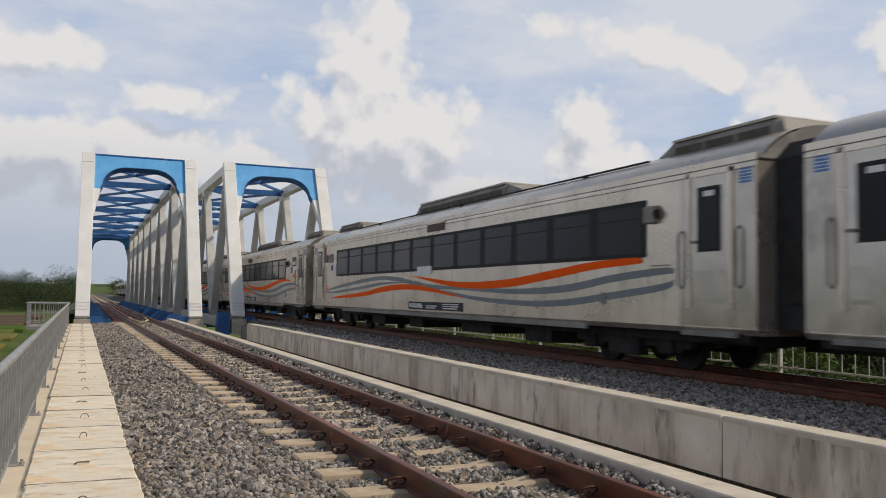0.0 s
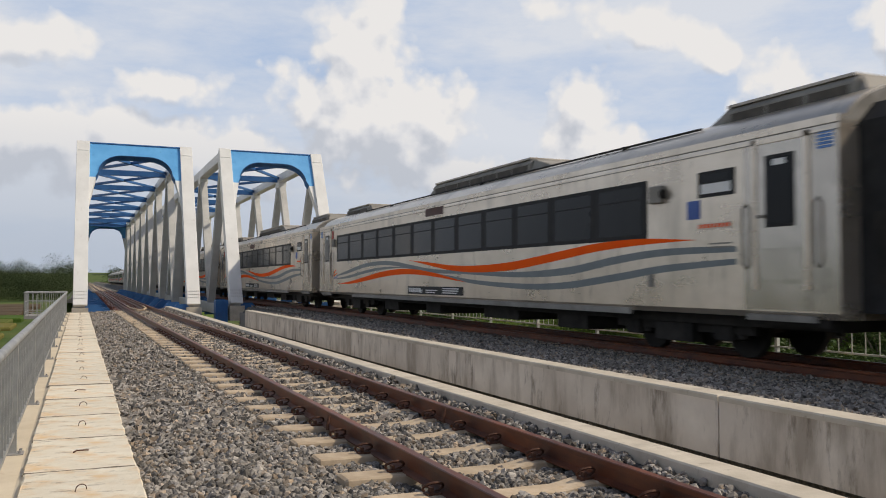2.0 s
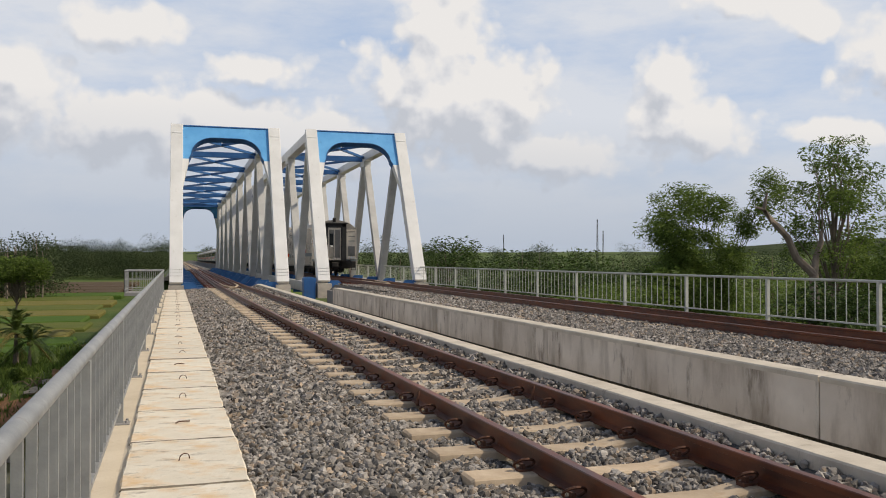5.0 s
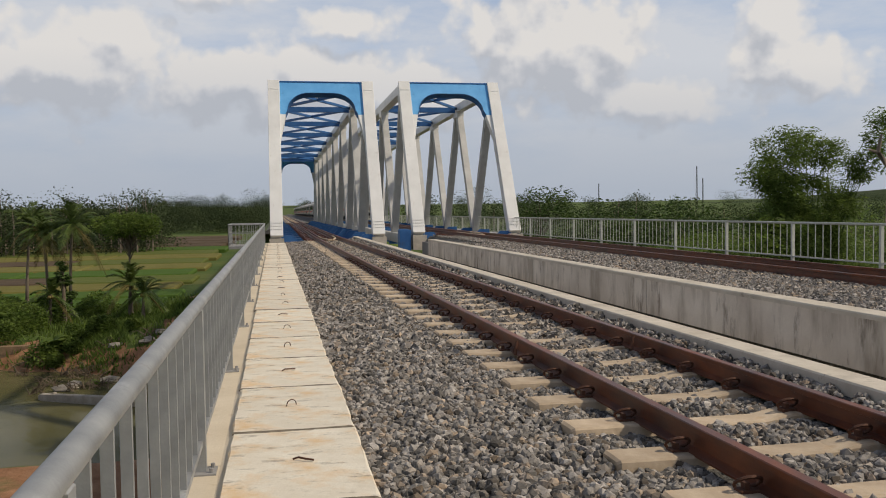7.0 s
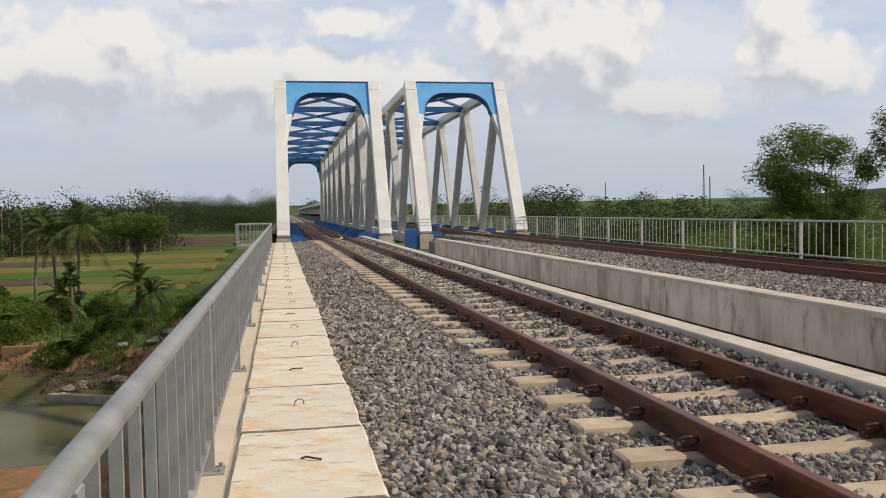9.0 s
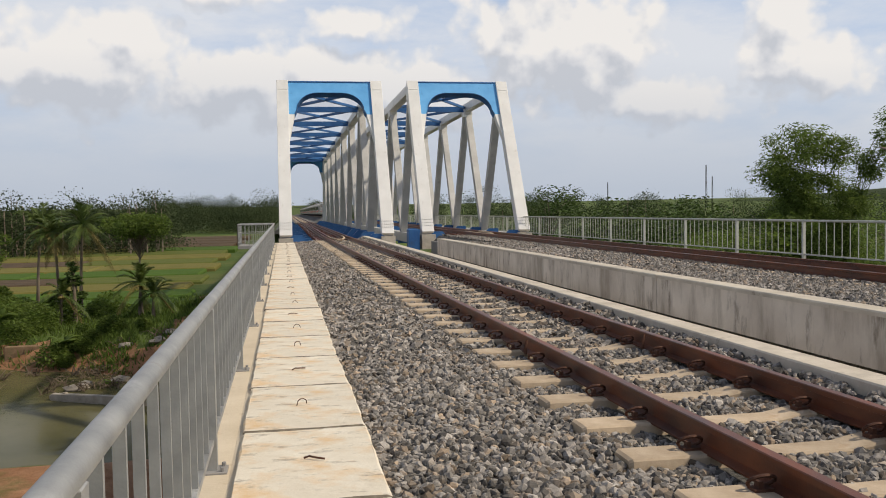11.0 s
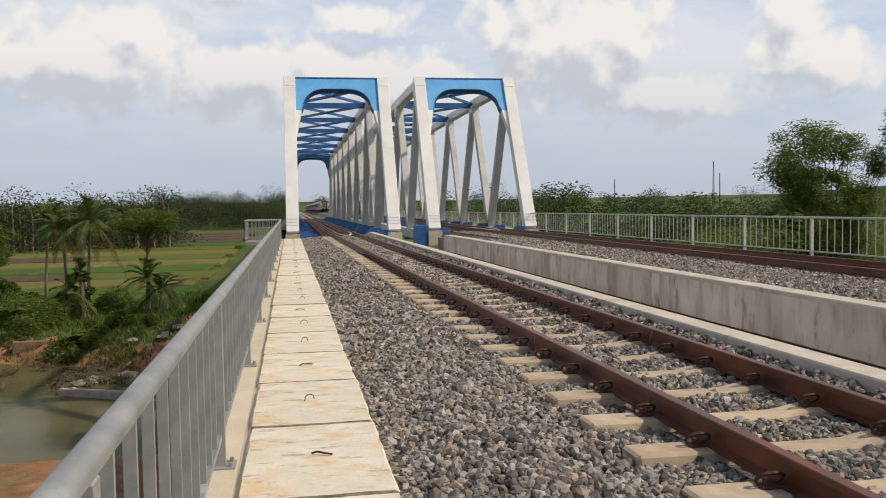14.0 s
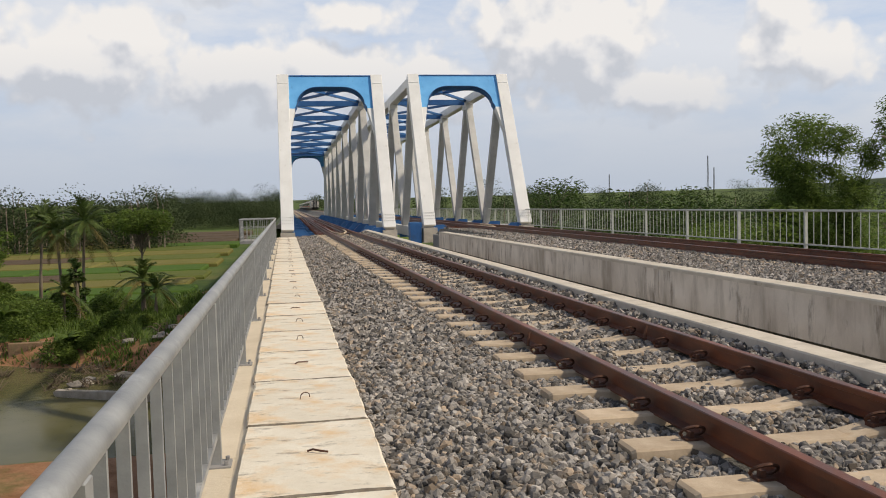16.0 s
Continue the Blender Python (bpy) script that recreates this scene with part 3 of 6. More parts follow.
def clip_mesh():
    """A bent spring clip on its shoulder."""
    b = Build()
    pts = []
    for i in range(13):
        a = radians(-40 + 290 * i / 12)
        pts.append((0.060 * math.cos(a) * 1.15, 0.034 * math.sin(a), 0.042 + 0.036 * math.sin(a)))
    b.tube(pts, 0.0095, 6)
    b.box(-0.05, 0.05, -0.035, 0.035, -0.02, 0.012)
    b.box(0.0, 0.025, -0.02, 0.02, 0.0, 0.045)
    return smooth(b.mesh("rail_clip", M["clip"]))


def make_track_near():
    tr = thing("railway_track", (XC1, 0, -0.15), "rusty rails on tan concrete sleepers in grey ballast", "railway track", kind="structure")
    for s in (-1, 1):
        rail(tr, XC1 + s * 0.567, 0.0, Y0, Y1, T1)
    sl, cl = sleeper_mesh(), clip_mesh()
    for i in range(-48, 53):
        y = 4.30 + 0.70 * i
        x = XC1 + T1 * y
        piece("sleeper", sl, tr, (x, y, -0.152), 0.012 + random.uniform(-0.006, 0.006))
        if 1.0 < y < 24:
            for s in (-1, 1):
                for o in (-1, 1):
                    piece("rail_clip", cl, tr, (x + s * 0.567 + o * 0.105, y, -0.142), 0 if o > 0 else math.pi)
    # bent joint bars that stand up at the rail foot
    for s in (-1, 1):
        y = 7.44
        x = XC1 + s * 0.567 + T1 * y - 0.10
        b = Build().tube([(x, y, -0.13), (x + 0.004, y, -0.06), (x + 0.02, y + 0.01, -0.005)], [0.016, 0.014, 0.012], 8)
        part("earthing_lug", b, M["clip"], tr, soft=True)
    return tr


def make_track_far():
    tr = thing("railway_track", (XC2, 0, Z2 - 0.15), "rusty rails of the far track in grey ballast", "railway track", kind="structure")
    for s in (-1, 1):
        rail(tr, XC2 + s * 0.567, Z2, -95, Y1, TA)
    sl = bpy.data.meshes["sleeper"]
    for i in range(-6, 54):
        y = 4.0 + 0.70 * i
        piece("sleeper", sl, tr, (XC2 + TA * y, y, Z2 - 0.158), 0.005)


def make_track_bridge():
    for x, z in ((2.335, 0.0), (9.53, Z2)):
        tr = thing("railway_track", (x, Y1, z - 0.15), "rusty rails with guard rails across the bridge", "railway track", kind="structure")
        for s in (-1, 1):
            rail(tr, x + s * 0.567, z, Y1, 900, 0, 4)
            part("guard_rail", Build().sweep([(x + s * 0.36 + a, z - 0.01 + c) for a, c in RAIL], Y1 + 2, FAR_END + 4, 2), M["rust"], tr, soft=True)
        nose = Build().tube([(x - 0.36, Y1 + 2, z - 0.03), (x - 0.33, Y1 - 0.6, z - 0.05), (x - 0.1, Y1 - 2.2, z - 0.08), (x + 0.1, Y1 - 2.2, z - 0.08), (x + 0.33, Y1 - 0.6, z - 0.05), (x + 0.36, Y1 + 2, z - 0.03)], 0.045, 8)
        part("guard_rail_nose", nose, M["sleeper"], tr, "pale pointed end of the guard rails", soft=True)
        tie = Build()
        y = Y1 + 0.4
        while y < FAR_END + 2:
            tie.box(x - 1.0, x + 1.0, y - 0.11, y + 0.11, z - 0.33, z - 0.152)
            y += 0.7
        part("bridge_ties", tie, M["rust"], tr, "dark bridge ties", kind="stuff")
        past = Build()
        while y < 420:
            past.box(x - 1.05, x + 1.05, y - 0.11, y + 0.11, z - 0.26, z - 0.155)
            y += 0.7
        part("far_sleepers", past, M["sleeper"], tr, "tan concrete sleepers past the bridge", kind="stuff")


make_track_near()
make_track_far()
make_track_bridge()


# ---------------------------------------------------------------- walkway slabs
def make_walkway():
    wk = thing("walkway", (0.07, 0, SLAB_Z), "cream concrete walkway slabs with rusty lifting loops", "walkway", kind="structure")
    meshes = []
    for k in range(4):
        b = Build()
        w0, w1, L = -0.392, 0.392, 1.386
        n = 10
        r = random.Random(k)
        # ragged cast edges
        top, low = [], []
        ring = [(w0 + (w1 - w0) * i / 5, 0) for i in range(5)] + [(w1, L * i / n) for i in range(n)] + [(w1 - (w1 - w0) * i / 5, L) for i in range(5)] + [(w0, L - L * i / n) for i in range(n)]
        for x, y in ring:
            jx, jy = r.uniform(-0.008, 0.008), r.uniform(-0.010, 0.010)
            low.append((x + jx, y + jy, -0.14))
            top.append((x + jx, y + jy, -0.010))
        inner = [(x * 0.972 + r.uniform(-.005, .005), L / 2 + (y - L / 2) * 0.982 + r.uniform(-.005, .005), r.uniform(-0.002, 0.002)) for x, y in ring]
        m = len(ring)
        fs = [(i, (i + 1) % m, m + (i + 1) % m, m + i) for i in range(m)] + [(m + i, m + (i + 1) % m, 2 * m + (i + 1) % m, 2 * m + i) for i in range(m)] + [tuple(range(2 * m, 3 * m))]
        b.add(low + top + inner, fs)
        me = b.mesh("walkway_slab", M["slab"])
        me.materials.append(M["joint"])
        for p in me.polygons:
            p.material_index = 1 if abs(p.normal.y) > 0.35 else 0
        meshes.append(me)
    lb = Build()
    pts = [(-0.042, 0, -0.01)] + [(0.036 * math.cos(math.pi - math.pi * i / 8), 0.004 * i, 0.008 + 0.032 * math.sin(math.pi * i / 8)) for i in range(9)] + [(0.038, 0.035, -0.01)]
    lb.tube(pts, 0.0036, 6)
    loop = smooth(lb.mesh("lifting_loop", M["clip"]))
    fb = Build()
    fb.tube([(-0.06, 0.0, 0.004), (-0.03, 0.01, 0.014), (0.02, 0.0, 0.012), (0.065, 0.012, 0.006)], 0.006, 6)
    flat = smooth(fb.mesh("lifting_loop", M["clip"]))
    for i in range(-25, 26):
        y = 5.525 + 1.403 * i
        if y + 1.39 > Y1:
            break
        x = 0.075 + TA * y
        ob = piece("walkway_slab", meshes[i % 4], wk, (x + random.uniform(-0.008, 0.008), y, SLAB_Z + random.uniform(-0.005, 0.005)), random.uniform(-0.004, 0.004))
        kind = flat if i in (-1, 1, 4, 7, 9, 12, 15) else loop
        piece("lifting_loop", kind, wk, (x + 0.02 + random.uniform(-0.02, 0.03), y + 0.68, SLAB_Z + 0.003), random.uniform(-0.5, 0.5))
    bed = Build().box(-0.292, 0.47, Y0, Y1, -0.9, -0.35).shear(TA)
    solid("walkway_bed", bed, M["deck"], "concrete bed below the walkway slabs", "walkway", "structure")


make_walkway()


# ---------------------------------------------------------------- handrails
def fence(x, base, top, y0, y1, posts, group, pitch, pipe, shear, label, mat="galv"):
    fe = thing("handrail_fence", (x, 0, base), label, "fence", group)
    b = Build().tube([(x, y0 + (y1 - y0) * i / 12, top) for i in range(13)], pipe, 14).shear(shear)
    part("top_rail", b, M[mat], fe, soft=True)
    lo = base + 0.17 if pipe > 0.03 else base + 0.31
    b = Build().box(x - 0.02, x + 0.02, y0, y1, lo - 0.016, lo + 0.016).shear(shear)
    part("bottom_rail", b, M[mat], fe)
    pm = Build().cbox(-0.035, 0.035, -0.032, 0.032, 0, top - base - pipe * 0.5, 0.004).mesh("post", M[mat])
    bp = Build().cbox(-0.09, 0.09, -0.075, 0.075, 0, 0.012, 0.003)
    for sx in (-0.065, 0.065):
        bp.tube([(sx, 0.05, 0.01), (sx, 0.05, 0.035)], 0.012, 6).tube([(sx, -0.05, 0.01), (sx, -0.05, 0.035)], 0.012, 6)
    bpm = bp.mesh("base_plate", M["deck"])
    for y in posts:
        piece("post", pm, fe, (x + shear * y, y, base))
        piece("base_plate", bpm, fe, (x + shear * y, y, base))
    bal = Build().cbox(-0.017, 0.017, -0.010, 0.010, 0, top - lo, 0.002).mesh("baluster", M[mat]) if pipe > 0.03 else Build().tube([(0, 0, 0), (0, 0, top - lo)], 0.011, 6).mesh("baluster", M[mat])
    rest, n = Build(), 0
    y = y0 + pitch / 2
    while y < y1:
        if min(abs(y - p) for p in posts) > pitch * 0.45:
            if 0.5 < y < 34 and n < 290:
                piece("baluster", bal, fe, (x + shear * y, y, lo))
                n += 1
            else:
                rest.box(x - 0.006 + shear * y, x + 0.006 + shear * y, y - 0.015, y + 0.015, lo, top)
        y += pitch
    if rest.v:
        part("baluster_rest", rest, M[mat], fe, kind="stuff")
    return fe


fence(-0.447, -0.245, 0.683, Y0, 41.3, [4.85 + 3.1 * i for i in range(-11, 12)], "bridge fences", 0.282, 0.036, TA, "grey galvanised pipe handrail with flat bars along the walkway")
fence(12.3, -0.33, 0.79, Y0, 114.0, [18.55 + 3.06 * i for i in range(-15, 31)], "bridge fences", 0.278, 0.028, TA, "pale galvanised railing beside the far track", "palegalv")


# ---------------------------------------------------------------- truss bridges
def truss(x0, dz, name_label):
    """A single-track through truss: inclined end posts, zigzag diagonals, blue portals and blue bracing."""
    W = 5.66
    n = 8
    pitch = (FAR_END - NEAR_END) / n
    zb, zt = -0.04 + dz, 8.22 + dz
    xl, xr = x0 + 0.31, x0 + W - 0.31
    br = thing("truss_bridge", (x0 + W / 2, NEAR_END, -0.6), name_label, "bridge", "truss bridges")
    top = [NEAR_END + pitch * (k + 0.5) for k in range(n)]
    bot = [NEAR_END + pitch * k for k in range(n + 1)]
    zc = zt - 0.3
    for x in (xl, xr):
        part("bottom_chord", Build().box(x - 0.24, x + 0.24, NEAR_END - 0.1, FAR_END + 0.1, zb - 0.62, zb - 0.08), M["shaded_white"], br, round_off=0.02)
        part("top_chord", Build().box(x - 0.24, x + 0.24, top[0], top[-1], zt - 0.52, zt - 0.02), M["white"], br, round_off=0.02)
        for y, s in ((bot[0], 1), (bot[-1], -1)):
            q = top[0] if s > 0 else top[-1]
            post = part("end_post", Build().beam((x, y, zb), (x, q, zt), 0.62, 0.56), M["white"], br, round_off=0.015)
            foot = Build().box(x - 0.35, x + 0.35, y - 0.45, y + 0.45, zb - 0.75, zb - 0.02)
            part("bearing", foot, M["cap"], br, "pale concrete bearing block")
            # bolted splice at the foot
            bolts = Build()
            d = (Vector((0, q, zt)) - Vector((0, y, zb))).normalized()
            nrm = Vector((0, -abs(d.z) * s, abs(d.y)))
            for r in range(3):
                for c in range(6):
                    p = Vector((x, y, zb)) + d * (0.35 + 0.17 * r) + nrm * 0.285 + Vector((-0.25 + 0.1 * c, 0, 0))
                    bolts.beam(p, p + nrm * 0.03, 0.035, 0.035)
            part("splice_bolts", bolts, M["shaded_white"], post)
        for k in range(n):
            if k > 0:
                part("diagonal", Build().beam((x, bot[k], zb - 0.1), (x, top[k], zt - 0.25), 0.40, 0.44), M["shaded_white"], br, round_off=0.012)
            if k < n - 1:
                part("diagonal", Build().beam((x, top[k], zt - 0.25), (x, bot[k + 1], zb - 0.1), 0.40, 0.44), M["shaded_white"], br, round_off=0.012)
        for k in range(n):
            for g in (-1, 1):
                part("gusset", Build().beam((x, top[k] - 0.55, zt - 0.62), (x, top[k] + 0.55, zt - 0.62), 0.50, 0.5), M["white"], br, round_off=0.01)
                break
    # portals, a plate with an arched opening in the plane of the end posts
    for y, q in ((bot[0], top[0]), (bot[-1], top[-1])):
        d = (Vector((0, q, zt)) - Vector((0, y, zb)))
        L = d.length
        d.normalize()
        s = 1 if q > y else -1
        nrm = Vector((0, -d.z * s, d.y * s))
        half = (xr - xl) / 2 - 0.31
        cx = (xl + xr) / 2

        def at(u, h, o):
            return Vector((cx + u, y, zb)) + d * (L - h) + nrm * o

        rad, deep = 1.15, 0.78
        arch = [(-half + 0.30, 2.15)]
        for i in range(9):
            a = math.pi - (math.pi / 2) * i / 8
            arch.append((-half + 0.42 + rad + rad * math.cos(a), deep + rad * 0.95 - rad * 0.95 * math.sin(a)))
        arch += [(-u, h) for u, h in arch[::-1]]
        b = Build()
        m = len(arch)
        # outer boundary matched point by point to the arch
        half_out = []
        k_side = 4
        for i in range(m // 2):
            if i < k_side:
                half_out.append((-half, 2.15 - (2.15 - 0.06) * i / k_side))
            else:
                half_out.append((-half + half * (i - k_side) / (m // 2 - k_side), 0.06))
        outb = half_out + [(-u, h) for u, h in half_out[::-1]]
        for off in (0.16, 0.08):
            b.v += [tuple(at(u, h, off)) for u, h in outb] + [tuple(at(u, h, off)) for u, h in arch]
        for i in range(m - 1):
            b.f += [(i, i + 1, m + i + 1, m + i), (2 * m + i, 2 * m + i + 1, 3 * m + i + 1, 3 * m + i)]
            b.f += [(i, i + 1, 2 * m + i + 1, 2 * m + i)]
        b.f += [(0, m, 3 * m, 2 * m), (m - 1, 2 * m - 1, 4 * m - 1, 3 * m - 1)]
        part("portal_plate", b, M["blue"], br, "sky blue portal plate with an arched opening")
        fl = Build()
        fl.v = [tuple(at(u, h, o)) for o in (0.20, -0.22) for u, h in arch] + [tuple(at(u, h - 0.03, o)) for o in (0.20, -0.22) for u, h in arch]
        for i in range(m - 1):
            fl.f += [(i, i + 1, m + i + 1, m + i), (2 * m + i, 2 * m + i + 1, 3 * m + i + 1, 3 * m + i), (i, i + 1, 2 * m + i + 1, 2 * m + i), (m + i, m + i + 1, 3 * m + i + 1, 3 * m + i)]
        part("portal_flange", fl, M["shaded_blue"], br, "blue flange round the arch, darkened for shade")
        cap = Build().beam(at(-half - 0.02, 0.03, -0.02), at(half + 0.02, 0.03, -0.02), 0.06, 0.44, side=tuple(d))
        part("portal_cap", cap, M["shaded_blue"], br, "blue upper flange, darkened for shade")
        for sx in (-1, 1):
            kn = Build()
            kn.add([at(sx * half, 2.15, o) for o in (0.17, -0.18)] + [at(sx * (half - 0.30), 2.15, o) for o in (0.17, -0.18)] + [at(sx * half, 3.75, o) for o in (0.17, -0.18)],
                   [(0, 2, 4), (1, 5, 3), (2, 3, 5, 4), (0, 1, 3, 2), (0, 4, 5, 1)])
            part("knee_bracket", kn, M["white"], br)
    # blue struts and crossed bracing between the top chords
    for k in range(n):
        part("strut", Build().beam((xl, top[k], zt - 0.35), (xr, top[k], zt - 0.35), 0.22, 0.34, side=(0, 1, 0)), M["shaded_blue"], br, "blue cross strut")
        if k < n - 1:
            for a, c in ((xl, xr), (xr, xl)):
                part("brace", Build().beam((a, top[k], zt - 0.30), (c, top[k + 1], zt - 0.30), 0.15, 0.14, side=(0, 0, 1)), M["shaded_blue"], br, "blue crossed brace")
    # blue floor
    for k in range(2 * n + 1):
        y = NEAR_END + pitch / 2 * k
        part("floor_beam", Build().box(xl + 0.22, xr - 0.22, y - 0.16, y + 0.16, zb - 0.95, zb - 0.30), M["shaded_blue"], br, "blue floor beam")
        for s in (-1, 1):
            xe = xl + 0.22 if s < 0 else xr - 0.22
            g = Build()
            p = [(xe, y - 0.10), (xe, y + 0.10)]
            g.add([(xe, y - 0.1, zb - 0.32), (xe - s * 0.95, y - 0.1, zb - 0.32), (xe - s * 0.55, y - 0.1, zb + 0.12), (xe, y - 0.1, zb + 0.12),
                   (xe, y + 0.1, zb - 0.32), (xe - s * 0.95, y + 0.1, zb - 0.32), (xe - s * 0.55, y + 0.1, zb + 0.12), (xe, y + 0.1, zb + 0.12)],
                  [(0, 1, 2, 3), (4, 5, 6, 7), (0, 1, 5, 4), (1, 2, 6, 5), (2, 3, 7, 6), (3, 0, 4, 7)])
            part("floor_bracket", g, M["shaded_blue"], br, "blue floor bracket")
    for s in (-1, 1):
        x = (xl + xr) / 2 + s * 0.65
        part("stringer", Build().box(x - 0.14, x + 0.14, NEAR_END, FAR_END, zb - 0.90, zb - 0.29 + 0.0), M["shaded_blue"], br, "blue stringer")
    return br


truss(-0.416, 0.0, "white steel truss railway bridge with sky blue portals and bracing")
truss(6.663, 0.043, "white steel truss railway bridge with blue portals on the far track")
# steel box beside the far bridge's shoe
solid("steel_post_box", Build().cbox(5.95, 6.52, 42.2, 42.9, -1.25, 0.27, 0.02), M["shaded_blue"], "blue steel box between the bridges", "steel box")


# ---------------------------------------------------------------- train
PITCH = 24.68                       # coupler to coupler
HALF = 1.45


def side_plate(b, s, u0, u1, z0, z1, proud, thick=0.02):
    x0, x1 = s * (HALF - thick), s * (HALF + proud)
    return b.box(min(x0, x1), max(x0, x1), u0, u1, z0, z1)


def ribbon(s, pts, proud):
    """A painted band on the side: (u, z, half height) key points, smoothed, tapering where the half height goes to nothing."""
    b = Build()
    dense = []
    for i in range(len(pts) - 1):
        p0, p1, p2, p3 = pts[max(i - 1, 0)], pts[i], pts[i + 1], pts[min(i + 2, len(pts) - 1)]
        for k in range(6):
            t = k / 6
            dense.append(tuple(0.5 * (2 * p1[j] + (p2[j] - p0[j]) * t + (2 * p0[j] - 5 * p1[j] + 4 * p2[j] - p3[j]) * t * t + (3 * p1[j] - p0[j] - 3 * p2[j] + p3[j]) * t ** 3) for j in range(3)))
    dense.append(pts[-1])
    for u, z, h in dense:
        h = max(h, 0.003)
        b.v += [(s * (HALF - 0.01), u, z - h), (s * (HALF - 0.01), u, z + h), (s * (HALF + proud), u, z - h), (s * (HALF + proud), u, z + h)]
    for i in range(len(dense) - 1):
        o = 4 * i
        b.f += [(o + 2, o + 6, o + 7, o + 3), (o, o + 4, o + 6, o + 2), (o + 1, o + 3, o + 7, o + 5)]
    return b


def shell(car, u0, u1, cove_mat="steel"):
    side = [(-1.40, 0.66), (1.40, 0.66), (HALF, 0.74), (HALF, 2.98), (1.43, 3.06), (-1.43, 3.06), (-HALF, 2.98), (-HALF, 0.74)]
    part("body", Build().sweep(side, u0, u1, 12), M["steel"], car, "dull stainless steel body")
    arc = [(-1.44, 3.02), (1.44, 3.02), (1.42, 3.12)]
    for i in range(13):
        a = radians(18 + 144 * i / 12)
        arc.append((1.32 * math.cos(a) / math.cos(radians(18)), 3.12 + 0.50 * (math.sin(a) - math.sin(radians(18))) / (1 - math.sin(radians(18)))))
    arc.append((-1.42, 3.12))
    part("roof", Build().sweep(arc, u0, u1, 24), M["roof"], car, "dusty grey-brown arched roof", soft=True)
    for s in (-1, 1):
        prof = []
        for i in range(6):
            a = radians(18 + 8.5 * i)
            prof.append((s * 1.32 * math.cos(a) / math.cos(radians(18)), 3.12 + 0.50 * (math.sin(a) - math.sin(radians(18))) / (1 - math.sin(radians(18)))))
        cove = [(x + s * 0.012, z + 0.010) for x, z in prof] + [(x - s * 0.02, z - 0.02) for x, z in prof[::-1]]
        part("roof_cove", Build().sweep(cove, u0, u1, 12), M[cove_mat], car, "curved roof edge above the gutter", soft=True)
        part("cantrail", Build().box(s * HALF - 0.012, s * HALF + 0.012, u0, u1, 2.94, 2.949), M["roof"], car)
        part("gutter", Build().box(s * 1.43 - 0.02, s * 1.43 + 0.02, u0, u1, 3.035, 3.13), M["steel"], car)
        part("sill", Build().box(s * 1.425 - 0.03, s * 1.425 + 0.03, u0 + 4.2, u1 - 4.2, 0.60, 0.70), M["roof"], car, "dusty lower sill")


def bogie(car, u):
    bg = part("bogie", Build().box(-1.02, -0.86, u - 1.65, u + 1.65, 0.36, 0.58).box(0.86, 1.02, u - 1.65, u + 1.65, 0.36, 0.58).box(-1.0, 1.0, u - 0.3, u + 0.3, 0.3, 0.6)
              .box(-1.12, -0.9, u - 0.45, u + 0.45, 0.2, 0.5).box(0.9, 1.12, u - 0.45, u + 0.45, 0.2, 0.5), M["under"], car, "grimy black bogie", round_off=0.02)
    for du in (-1.1, 1.1):
        for s in (-1, 1):
            x = s * 0.567
            part("wheel", Build().tube([(x - 0.065, u + du, 0.40), (x + 0.065, u + du, 0.40)], 0.40, 20), M["under"], bg, "dark steel wheel", soft=True)
            part("axle_box", Build().box(s * 0.95 - 0.14, s * 0.95 + 0.14, u + du - 0.17, u + du + 0.17, 0.26, 0.56), M["under"], bg, round_off=0.02)
            sp = Build()
            for k in (-0.26, 0.26):
                sp.tube([(s * 0.95, u + du + k, 0.3), (s * 0.95, u + du + k, 0.62)], 0.07, 10)
            part("spring", sp, M["under"], bg, soft=True)


def underframe(car, boxes):
    part("underframe", Build().box(-1.15, 1.15, 0.5, 23.9, 0.50, 0.68), M["under"], car, "black underframe")
    for u0, u1, d in boxes:
        part("equipment_box", Build().cbox(-1.12, 1.12, u0, u1, 0.60 - d, 0.62, 0.03), M["under"], car, "dark equipment box below the floor", round_off=0.02)
    for u in (3.75, 20.6):
        bogie(car, u)
    for u in (0.0, 24.4):
        part("coupler", Build().box(-0.14, 0.14, min(u, 12) if u < 12 else 23.9, 0.7 if u < 12 else u + 0.1, 0.42, 0.72), M["under"], car)
    part("snow_guard", Build().box(-1.38, 1.38, 0.45, 1.7, 0.56, 0.68), M["under"], car)
    part("snow_guard", Build().box(-1.38, 1.38, 22.7, 24.0, 0.56, 0.68), M["under"], car)


